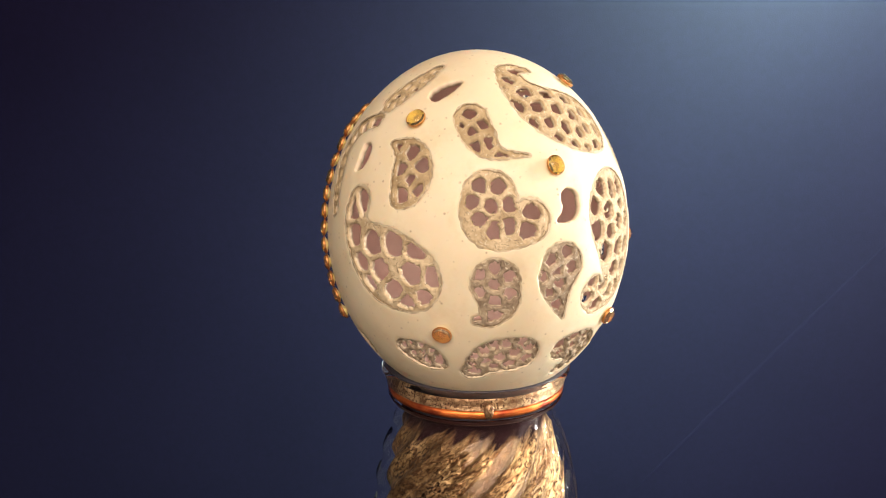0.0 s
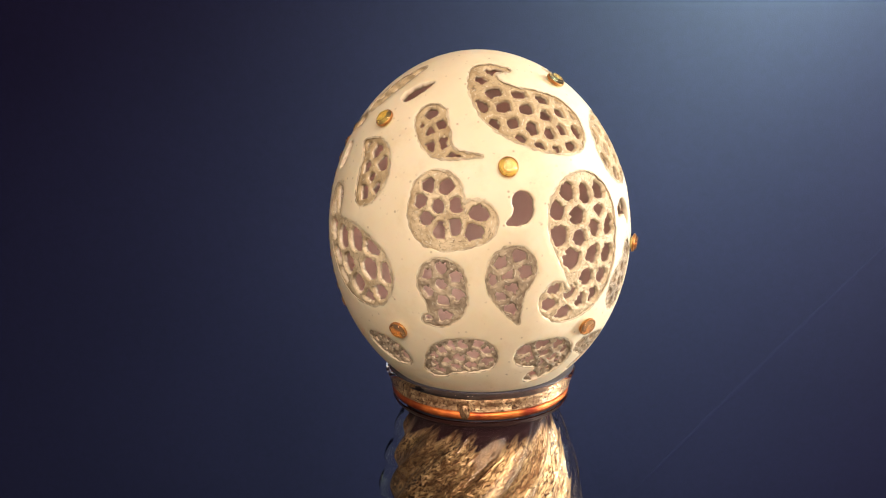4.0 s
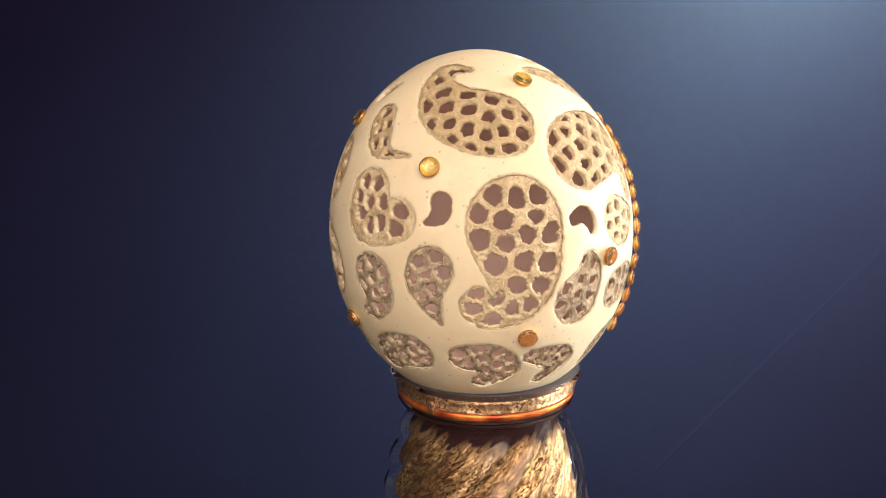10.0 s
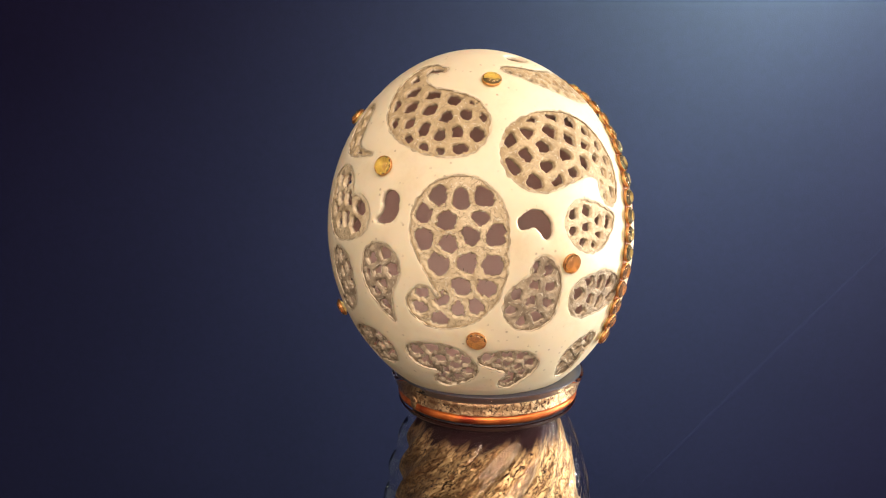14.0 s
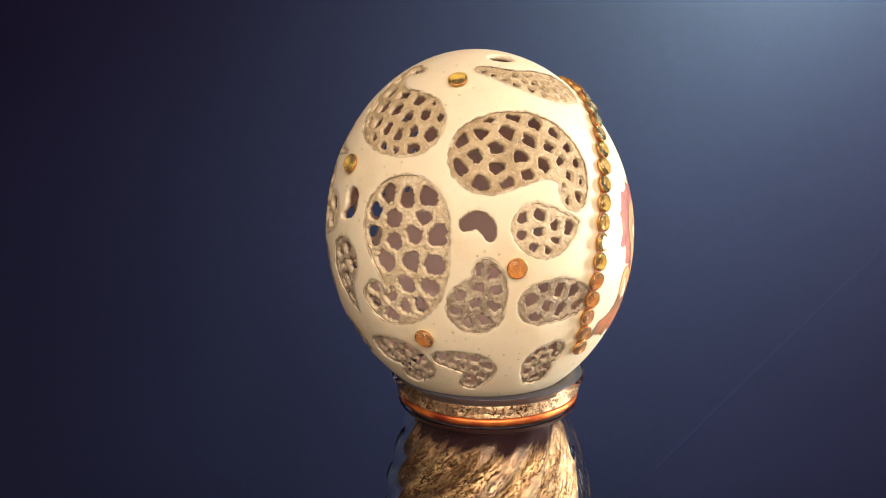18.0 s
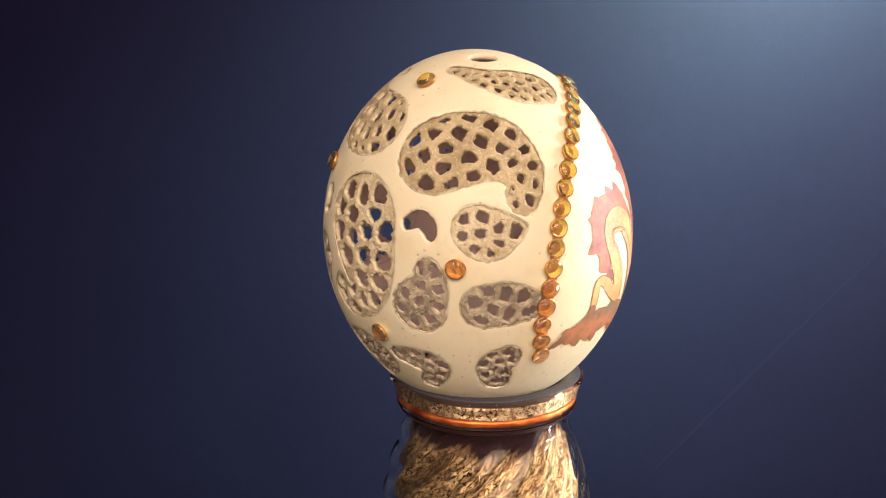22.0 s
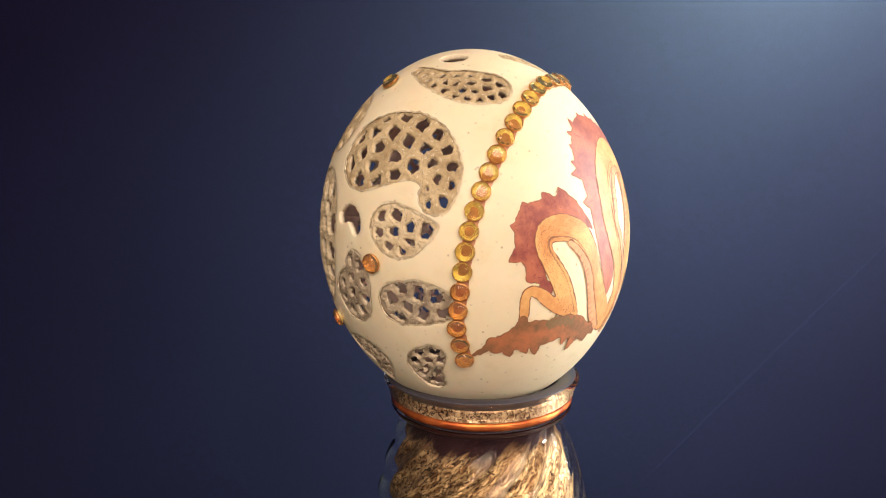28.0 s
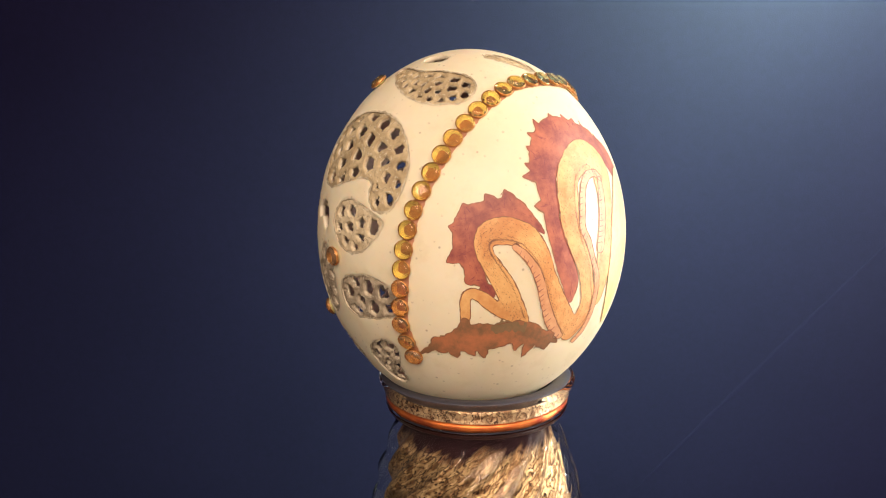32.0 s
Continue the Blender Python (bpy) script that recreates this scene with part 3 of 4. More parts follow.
def gem_mesh(radius, height, sides=10):
    """A faceted flat-back stone: girdle, crown facets and a table."""
    bm = bmesh.new()
    rows = ((1.0, 0.0), (1.0, 0.24), (0.86, 0.72), (0.62, 1.0))
    made = []
    for j, (r, z) in enumerate(rows):
        made.append([bm.verts.new((radius * r * math.cos(2 * math.pi * (i + 0.5 * (j % 2)) / sides), radius * r * math.sin(2 * math.pi * (i + 0.5 * (j % 2)) / sides), height * z)) for i in range(sides)])
    for j in range(3):
        for i in range(sides):
            k = (i + 1) % sides
            if j % 2 == 0:
                bm.faces.new((made[j][i], made[j][k], made[j + 1][i]))
                bm.faces.new((made[j][k], made[j + 1][k], made[j + 1][i]))
            else:
                bm.faces.new((made[j][i], made[j][k], made[j + 1][k]))
                bm.faces.new((made[j][i], made[j + 1][k], made[j + 1][i]))
    bm.faces.new(made[3])
    bm.faces.new(made[0][::-1])
    bmesh.ops.recalc_face_normals(bm, faces=bm.faces)
    me = bpy.data.meshes.new("gem")
    bm.to_mesh(me)
    bm.free()
    return me


def foil_mesh(radius, depth, sides=10):
    """The faceted metal back of a stone: a shallow cone that points down."""
    bm = bmesh.new()
    rows = [[bm.verts.new((radius * r * math.cos(2 * math.pi * (i + 0.5 * j) / sides), radius * r * math.sin(2 * math.pi * (i + 0.5 * j) / sides), -depth * z)) for i in range(sides)] for j, (r, z) in enumerate(((1.0, 0.03), (0.5, 0.62)))]
    tip = bm.verts.new((0, 0, -depth))
    for i in range(sides):
        k = (i + 1) % sides
        bm.faces.new((rows[0][i], rows[1][i], rows[0][k]))
        bm.faces.new((rows[0][k], rows[1][i], rows[1][k]))
        bm.faces.new((rows[1][i], tip, rows[1][k]))
    # the low cup that holds the stone's girdle
    cup = [[bm.verts.new((radius * r * math.cos(2 * math.pi * i / 20), radius * r * math.sin(2 * math.pi * i / 20), z)) for i in range(20)] for r, z in ((1.0, -0.0002), (1.04, 0.0002), (1.02, 0.0007), (0.985, 0.0008))]
    for lower, upper in zip(cup, cup[1:]):
        for i in range(20):
            k = (i + 1) % 20
            bm.faces.new((lower[i], lower[k], upper[k], upper[i])).material_index = 1
    bmesh.ops.recalc_face_normals(bm, faces=bm.faces)
    me = bpy.data.meshes.new("gem_setting")
    bm.to_mesh(me)
    bm.free()
    me.materials.append(M_GEM_FOIL)
    me.materials.append(M_GEM_CUP)
    return me


def set_on_shell(ob, lon, lat, height, turn):
    n = direction(lon, lat)[None]
    p = surface(n, height)[0]
    up = Vector(surface(n, height + 0.01)[0] - p).normalized()
    ob.matrix_basis = Matrix.Translation(p) @ up.to_track_quat("Z", "Y").to_matrix().to_4x4() @ pose(0, 0, 0, 4.5 * math.sin(turn * 1.7), 4.5 * math.cos(turn * 2.9), turn)


def gem(parent, me, foil_me, lon, lat, mat, turn, size=1.0):
    ob = new("gem", me)
    ob.parent = parent
    set_on_shell(ob, lon, lat, 0.00095, turn)
    ob.scale = (size, size, size)
    back = new("gem_setting", foil_me)
    back.parent = ob
    return ob



# ---- the egg's carvings: spines of lon, lat, half-width in degrees, and their cells ----
CARVED, PIERCED = [], []
CARVED.append(([(150.4, 16.1, 5.6), (149.4, 10.6, 6.3), (153.8, 3.8, 8.6), (164.6, -1.8, 13.7), (172.0, -4.0, 12.8)], [(167.6, 5.5), (176.1, 4.5), (158.3, 4.4), (161.3, -3.0), (174.4, -2.8), (-177.8, -3.6), (166.6, -8.5), (171.5, -12.6), (178.6, -10.6), (152.2, -2.3), (154.7, -7.9), (146.3, 13.2), (148.3, 5.9), (152.3, 16.3)], 1.40))
CARVED.append(([(161.4, 34.4, 1.2), (169.9, 31.5, 5.3), (172.6, 26.2, 7.4), (171.4, 21.0, 6.0), (168.7, 17.7, 3.0)], [(170.8, 31.7), (175.8, 28.3), (166.8, 26.8), (172.2, 23.5), (175.5, 21.0), (170.0, 19.7), (162.0, 32.8)], 1.60))
CARVED.append(([(147.1, 48.8, 4.6), (152.8, 54.1, 4.9), (159.3, 60.0, 3.7), (164.2, 66.1, 1.9)], 9, 1.60))
CARVED.append(([(-165.6, 43.2, 5.8), (-162.3, 37.5, 5.6), (-158.9, 33.3, 3.9), (-153.1, 31.1, 1.8), (-143.2, 30.4, 0.7)], [(-166.1, 45.0), (-170.6, 40.1), (-165.0, 39.1), (-160.4, 41.3), (-163.7, 33.9), (-157.9, 35.2), (-153.1, 30.8)], 1.60))
CARVED.append(([(-159.2, 19.2, 9.0), (-158.5, 13.3, 9.7), (-152.1, 10.9, 7.2), (-146.3, 12.1, 7.4)], [(-162.4, 22.2), (-156.1, 21.9), (-164.8, 18.1), (-158.8, 16.6), (-152.2, 17.0), (-162.2, 13.2), (-157.7, 10.2), (-153.1, 11.0), (-145.2, 14.2), (-147.0, 9.8)], 1.50))
CARVED.append(([(-157.8, -4.8, 8.3), (-156.6, -10.7, 6.7), (-159.8, -15.5, 3.5), (-164.2, -16.2, 1.9)], [(-158.0, -0.6), (-162.8, -2.5), (-153.2, -3.2), (-158.3, -5.4), (-162.9, -7.5), (-153.1, -8.2), (-157.9, -10.5), (-164.5, -15.4), (-158.3, -15.0)], 1.60))
CARVED.append(([(-134.8, -1.9, 8.3), (-136.5, -5.9, 6.7), (-135.3, -11.8, 3.7), (-132.8, -17.8, 0.9)], [(-132.3, 1.8), (-138.2, 0.1), (-130.6, -2.3), (-142.1, -4.1), (-136.2, -3.1), (-135.3, -7.2), (-138.3, -9.4), (-137.1, -13.7)], 1.60))
CARVED.append(([(-106.0, 9.3, 16.5), (-104.8, 3.2, 14.8), (-103.7, -3.0, 12.5), (-104.1, -8.6, 9.7), (-108.3, -13.7, 6.7), (-116.1, -14.9, 5.8), (-120.6, -12.5, 5.1), (-119.4, -9.9, 4.0)], [(-112.4, 17.9), (-104.8, 16.7), (-97.6, 16.7), (-117.6, 13.5), (-109.9, 11.2), (-98.7, 11.3), (-102.1, 6.9), (-94.4, 6.5), (-117.8, 6.4), (-109.5, 4.8), (-113.1, -0.5), (-103.9, -0.8), (-96.3, -2.1), (-106.3, -7.5), (-98.3, -8.3), (-113.4, -10.8), (-120.1, -9.1), (-121.3, -13.2), (-115.1, -17.5), (-108.0, -14.0), (-102.6, -13.4)], 1.80))
CARVED.append(([(-119.1, 63.2, 1.9), (-136.3, 63.3, 4.4), (-137.9, 55.0, 6.2), (-128.4, 45.7, 10.4), (-115.7, 41.4, 12.5), (-107.0, 39.6, 12.1)], [(-141.2, 58.6), (-147.8, 55.8), (-142.6, 47.1), (-137.1, 39.7), (-134.4, 52.5), (-119.7, 51.3), (-130.8, 46.6), (-119.6, 45.4), (-107.4, 48.6), (-97.4, 47.3), (-128.6, 40.4), (-120.3, 38.3), (-110.7, 42.2), (-101.8, 42.7), (-93.7, 41.2), (-112.9, 36.0), (-105.9, 36.7), (-97.9, 35.7), (-127.7, 34.7), (-119.5, 31.3), (-112.4, 29.8), (-104.9, 31.0), (-128.3, 62.2)], 2.30))
CARVED.append(([(-74.5, 28.2, 13.9), (-65.6, 29.7, 13.4), (-54.9, 29.0, 11.3), (-46.5, 23.5, 8.1), (-45.3, 17.7, 6.3), (-46.5, 14.4, 5.8)], [(-74.8, 39.4), (-62.3, 39.9), (-77.5, 34.8), (-67.0, 34.3), (-84.8, 33.1), (-72.4, 29.9), (-58.8, 31.0), (-80.7, 27.8), (-63.3, 26.3), (-85.8, 24.9), (-73.1, 23.5), (-78.8, 19.9), (-69.9, 19.0), (-62.4, 21.0), (-55.6, 23.5), (-54.0, 36.3), (-46.9, 32.6), (-51.2, 28.5), (-43.1, 27.6), (-48.1, 24.1), (-41.4, 22.7), (-46.1, 19.7), (-41.4, 17.6), (-51.2, 16.6), (-49.6, 12.8), (-44.2, 13.1)], 2.70))
CARVED.append(([(-79.3, -4.1, 4.4), (-78.9, -8.5, 6.2), (-83.5, -14.5, 9.5)], [(-82.0, -3.7), (-77.4, -4.9), (-82.0, -9.0), (-76.9, -10.0), (-88.4, -11.2), (-83.5, -13.2), (-90.4, -15.6), (-77.6, -14.7), (-81.1, -18.3), (-87.2, -19.6)], 2.20))
CARVED.append(([(-62.6, 6.5, 7.9), (-58.5, 4.8, 8.3), (-51.7, 5.5, 4.7), (-46.7, 6.2, 1.1)], [(-66.7, 9.5), (-60.6, 9.2), (-67.5, 4.7), (-61.4, 5.4), (-63.8, 1.0), (-58.3, -0.6), (-55.4, 5.9), (-50.5, 5.0), (-55.7, 2.3)], 2.20))
CARVED.append(([(-61.7, -15.3, 7.6), (-53.8, -14.9, 7.6), (-46.3, -15.8, 5.4)], [(-59.9, -10.8), (-64.2, -13.9), (-62.5, -19.7), (-58.9, -16.7), (-54.0, -12.4), (-48.5, -13.4), (-53.3, -18.4), (-46.6, -18.8)], 1.90))
CARVED.append(([(-53.0, -33.0, 4.7), (-58.1, -37.0, 6.5), (-57.5, -44.6, 4.7)], 9, 0.60))
CARVED.append(([(-99.6, -32.4, 3.3), (-90.9, -34.2, 5.3), (-84.0, -37.3, 5.4), (-90.6, -45.4, 3.5)], 10, 0.60))
CARVED.append(([(-125.8, -31.0, 6.2), (-116.0, -32.6, 7.2), (-111.3, -37.0, 5.8), (-120.2, -43.0, 4.0)], 12, 0.60))
CARVED.append(([(-148.8, -30.3, 8.3), (-157.8, -31.0, 7.9), (-166.7, -37.6, 3.9)], 14, 0.60))
CARVED.append(([(167.4, -29.3, 4.7), (173.9, -31.2, 6.2), (178.8, -33.5, 4.0)], 9, 0.60))
CARVED.append(([(144.0, 41.6, 3.3), (132.3, 37.5, 3.7), (127.4, 30.0, 4.0), (129.9, 21.3, 4.0), (132.2, 11.9, 3.2)], 12, 1.60))
CARVED.append(([(-71.7, 60.6, 2.6), (-52.6, 54.7, 5.1), (-34.9, 50.6, 8.1), (-23.4, 49.2, 7.6)], 22, 1.60))
CARVED.append(([(7.8, 68.1, 3.0), (20.9, 64.9, 3.5), (31.6, 60.4, 3.3)], 9, 1.60))
CARVED.append(([(134.2, -31.1, 2.6), (138.2, -34.5, 2.6), (136.4, -41.3, 1.8)], 5, 1.60))
PIERCED.append([(146.3, 31.1, 3.0), (146.3, 28.0, 2.6), (144.3, 25.1, 1.1)])
PIERCED.append([(175.3, 52.0, 3.0), (-179.2, 54.9, 2.6), (-173.3, 57.5, 1.2)])
PIERCED.append([(-130.1, 16.7, 3.7), (-130.1, 14.1, 3.3), (-132.3, 12.4, 2.3), (-135.0, 11.6, 1.2)])
PIERCED.append([(-84.6, 9.1, 2.5), (-81.1, 10.0, 2.9), (-78.2, 8.1, 2.9), (-77.3, 5.3, 1.9)])
PIERCED.append([(-51.9, 68.4, 3.0), (-46.6, 68.1, 3.5), (-41.2, 67.9, 3.0)])
STONES = [(-134.1, 26.6), (169.5, 42.2), (-176.2, -20.8), (-102.8, -23.7), (-69.7, -3.6), (-86.9, 54.5)]
# the row of stones round the painted panel, from its lower corner over the top and down the other side
CHAIN = [(-40.2, -33.2), (-41.7, -22.2), (-40.7, -16.4), (-37.3, 0.6), (-33.8, 11.1), (-28.2, 21.3), (-20.9, 31.0), (-10.7, 40.0), (2.7, 47.4), (12.5, 50.1), (33.0, 52.0), (62.0, 50.5), (92.0, 43.0), (111.0, 33.5), (114.0, 19.0), (116.5, 4.0), (120.0, -10.0), (124.0, -24.0)]


class Painted(Carving):
    """A brushed field on the shell, made of tapered strokes."""

    def __init__(self, strokes, rough=0.004):
        allp = [p for s in strokes for p in s]
        lon0 = sum(p[0] for p in allp) / len(allp)
        lat0 = sum(p[1] for p in allp) / len(allp)
        self.chart = Chart(lon0, lat0)
        runs = []
        for s in strokes:
            sp = np.array(s, float)
            runs.append(spline(np.column_stack([self.chart.flat(direction(sp[:, 0], sp[:, 1])), np.radians(sp[:, 2])]), 12))
        run = np.vstack(runs)
        lo, hi = (run[:, :2] - run[:, 2:]).min(0) - 0.03, (run[:, :2] + run[:, 2:]).max(0) + 0.03
        self.xs, self.ys = np.arange(lo[0], hi[0], 0.005), np.arange(lo[1], hi[1], 0.005)
        gx, gy = np.meshgrid(self.xs, self.ys)
        self.grid = np.stack([gx.ravel(), gy.ravel()], -1)
        best = np.full(len(self.grid), 9.0)
        for r in run:
            best = np.minimum(best, np.hypot(self.grid[:, 0] - r[0], self.grid[:, 1] - r[1]) - r[2])
        wob = np.array([noise.noise((p[0] * 40, p[1] * 40, lon0)) for p in self.grid]) * rough
        self.field = (best + wob).reshape(gx.shape)
        self.loops = [even(q, 0.008, 1) for q in contours(self.field, self.xs, self.ys)]
        self.loops = [q for q in self.loops if len(q) > 9]

    def paint(self, name, mat, parent, height, label="", inked=True):
        pts = self.grid[self.field.ravel() < -0.006]
        pts = pts[RNG.rand(len(pts)) < 0.25]
        flat, tris = triangulated(pts, self.loops)
        mid = flat[tris].mean(1)
        odd = np.zeros(len(mid), int)
        for q in self.loops:
            odd += within(mid, q)
        tris = tris[odd % 2 == 1]
        ob = mesh_object(name, surface(self.chart.round(flat), height), tris.tolist(), [mat], parent, label)
        for q in self.loops if inked else []:
            strip(ob, "ink_line", self.chart, q, 0.0050, height + 0.00004, M_INK, 1.5)
        return ob


def spiked(spine, tips, width=1.6):
    """A stroke with pointed fins from it to the given tips."""
    strokes = [spine]
    for lon, lat in tips:
        p = min(spine, key=lambda s: (s[0] - lon) ** 2 + (s[1] - lat) ** 2)
        strokes.append([(p[0], p[1], max(width, p[2] * 0.75)), (0.5 * p[0] + 0.5 * lon, 0.5 * p[1] + 0.5 * lat, width * 0.72), (0.15 * p[0] + 0.85 * lon, 0.15 * p[1] + 0.85 * lat, width * 0.26), (lon, lat, 0.15)])
    return strokes


def dragon(parent):
    wing = [(-37.9, -32.5, 0.3), (-33.5, -30.6, 1.0), (-28.8, -28.2, 1.8), (-24.2, -27.2, 3.1), (-19.0, -26.7, 4.8), (-13.9, -26.2, 5.2), (-8.8, -25.9, 4.6), (-3.7, -25.1, 4.2), (1.6, -24.8, 3.8), (6.7, -26.0, 2.6), (11.8, -27.9, 1.4), (17.2, -30.1, 0.5)]
    root = [(-19.3, -23.5, 2.2), (-19.0, -21.0, 1.5)]
    patch = [(-9.1, -23.2, 1.4), (-4.1, -22.7, 2.0), (0.5, -23.4, 1.6)]
    loop = [(-18.9, -21.0, 1.6), (-18.6, -18.1, 1.7), (-18.5, -14.5, 1.7), (-16.9, -12.4, 1.7), (-13.6, -13.3, 2.0), (-10.2, -15.8, 2.2), (-6.0, -18.1, 2.4), (-1.6, -19.3, 2.4)]
    coil = [(-0.5, -21.5, 3.5), (-2.1, -18.3, 3.6), (-5.9, -10.7, 3.4), (-9.3, -5.8, 3.0), (-11.8, -2.1, 2.7), (-12.4, 1.1, 3.0), (-10.8, 3.5, 3.8), (-7.2, 4.3, 4.4), (-2.7, 3.8, 4.3), (1.7, 1.9, 4.0), (5.9, -2.8, 3.2), (9.2, -8.7, 2.5), (13.1, -16.1, 3.2), (18.3, -23.1, 4.0), (22.8, -27.6, 3.4)]
    neck = [(22.5, -27.2, 3.7), (27.2, -22.3, 4.2), (27.8, -17.8, 3.4), (26.0, -13.1, 3.0), (23.6, -6.9, 3.2), (20.0, -0.9, 3.5), (17.9, 4.8, 4.0), (17.5, 8.9, 4.0), (17.9, 14.9, 4.3), (21.0, 20.4, 4.8), (29.7, 24.4, 5.8), (36.8, 20.4, 6.1), (37.1, 14.3, 5.0), (35.7, 7.8, 4.3), (34.5, -0.1, 4.1), (34.0, -9.9, 4.3), (33.3, -17.5, 3.0)]
    inner_band = [(-2.4, -0.1, 1.1), (1.3, -3.1, 1.3), (4.6, -7.2, 1.6), (7.0, -12.6, 1.6), (9.1, -17.6, 1.7), (12.3, -23.1, 2.0), (17.8, -28.3, 1.3)]
    throat_band = [(35.8, 17.1, 1.2), (32.5, 18.7, 1.4), (27.5, 17.5, 1.4), (24.4, 13.5, 1.4), (23.3, 9.2, 1.4), (22.5, 3.8, 1.4), (24.9, -0.1, 1.3), (27.5, -5.5, 1.2), (30.5, -10.6, 1.3), (31.6, -16.3, 1.3), (31.8, -22.3, 1.3), (30.4, -27.7, 1.3), (27.1, -31.0, 1.3)]
    side_band = [(35.0, 16.4, 1.4), (33.9, 9.6, 1.9), (32.6, 3.2, 1.9), (31.4, -2.3, 2.2)]
    mane = [(7.3, 2.9, 0.3), (5.2, 4.9, 1.2), (1.0, 7.9, 2.4), (-2.8, 10.2, 3.4), (-7.9, 10.0, 3.1), (-12.6, 8.8, 3.9), (-16.5, 7.6, 4.1), (-17.8, 4.7, 3.8), (-18.3, 2.3, 3.7), (-18.2, -0.9, 3.5), (-16.2, -4.0, 3.1), (-14.9, -7.3, 2.9), (-12.0, -10.4, 0.9), (-11.4, -12.2, 0.3)]
    crest = [(18.5, -16.2, 1.6), (18.3, -14.8, 2.3), (17.9, -11.1, 3.5), (15.3, -6.2, 3.6), (12.9, -0.5, 3.3), (11.2, 4.1, 3.1), (10.4, 7.1, 2.8), (10.5, 10.3, 3.1), (9.8, 15.1, 3.5), (9.9, 18.9, 4.1), (10.8, 23.4, 5.4), (14.4, 28.1, 6.1), (20.6, 31.9, 5.8), (28.8, 31.9, 4.1), (39.1, 30.0, 3.5)]
    brow = [(27.0, 30.7, 4.0), (37.0, 28.6, 3.1), (45.4, 25.5, 4.3), (49.9, 20.8, 4.7), (53.4, 15.7, 2.9)]
    belly = [(52.1, 17.5, 2.8), (49.7, 11.2, 6.0), (47.4, 2.1, 8.4), (46.2, -6.2, 8.0), (45.2, -12.9, 6.4), (45.4, -20.1, 4.3), (46.2, -26.4, 1.5)]
    mane_tips = [(-24.1, -3.7), (-18.3, -9.5), (-11.2, -13.1), (-23.1, 5.9), (-21.1, 7.9), (-18.6, 11.9), (-11.4, 14.1), (-5.1, 15.2), (-22.4, -0.9)]
    crest_tips = [(1.5, 18.6), (3.0, 22.4), (4.4, 10.4), (4.6, 27.4), (6.3, 31.5), (10.6, 36.2), (19.7, 38.1), (26.6, 37.7), (33.0, 36.4)]
    brow_tips = [(37.3, 35.5), (44.1, 31.2)]
    wing_tips = [(-22.3, -33.9), (-11.9, -33.9), (2.9, -34.3), (-0.5, -31.4), (12.3, -32.1), (8.0, -31.1), (-16.0, -32.8), (-26.9, -31.7)]
    part_of = Painted(spiked(mane, mane_tips, 2.8)).paint("painted_mane", M_CRIMSON, parent, 0.00005, "crimson painted spiky mane")
    streaks(part_of, mane, mane_tips, 0.0001)
    part_of = Painted(spiked(crest, crest_tips, 2.6) + spiked(brow, brow_tips, 1.8)).paint("painted_crest", M_CRIMSON, parent, 0.00005, "crimson painted spiky crest")
    streaks(part_of, crest, crest_tips, 0.0001)
    streaks(part_of, brow, brow_tips, 0.0001)
    body = Painted([loop, coil, neck]).paint("painted_body", M_ORANGE, parent, 0.00014, "orange painted coiling body")
    scales(body, coil, 0.00020)
    scales(body, neck, 0.00020)
    for band in (inner_band, throat_band, side_band):
        stripe = Painted([band]).paint("painted_underside", M_PINK, parent, 0.00019, "rosy painted underside with ladder marks")
        ladder(stripe, band, 0.00024)
    Painted([belly]).paint("painted_belly", M_BELLY, parent, 0.00022, "yellow painted belly stripe")
    fin = Painted(spiked(wing, wing_tips, 2.8) + [root], 0.010).paint("painted_fin", M_BROWN, parent, 0.00028, "russet and olive painted fin")
    Painted([patch], 0.03).paint("olive_patch", M_OLIVE, fin, 0.00032, "", False)


def ladder(parent, spine, height):
    """Ink ticks across a painted band."""
    chart = Chart(spine[len(spine) // 2][0], spine[len(spine) // 2][1])
    sp = np.array(spine, float)
    run = spline(np.column_stack([chart.flat(direction(sp[:, 0], sp[:, 1])), np.radians(sp[:, 2])]), 16)
    t = np.gradient(run[:, :2], axis=0)
    t /= np.hypot(t[:, 0], t[:, 1])[:, None] + 1e-9
    flat, faces = [], []
    gone = 0.0
    for i in range(2, len(run) - 2):
        gone += np.hypot(*(run[i, :2] - run[i - 1, :2]))
        if gone < 0.030:
            continue
        gone = RNG.uniform(-0.006, 0.006)
        n = np.array([-t[i, 1], t[i, 0]])
        p, q = run[i, :2] - n * run[i, 2] * 0.85 + t[i] * 0.008, run[i, :2] + n * run[i, 2] * RNG.uniform(-0.3, 0.4)
        w = t[i] * RNG.uniform(0.0015, 0.0032)
        k = len(flat)
        flat += [p - w, p + w, q + w * 0.4, q - w * 0.4]
        faces.append((k, k + 1, k + 2, k + 3))
    mesh_object("ladder_mark", surface(chart.round(np.array(flat)), height), faces, [M_STREAK], parent)


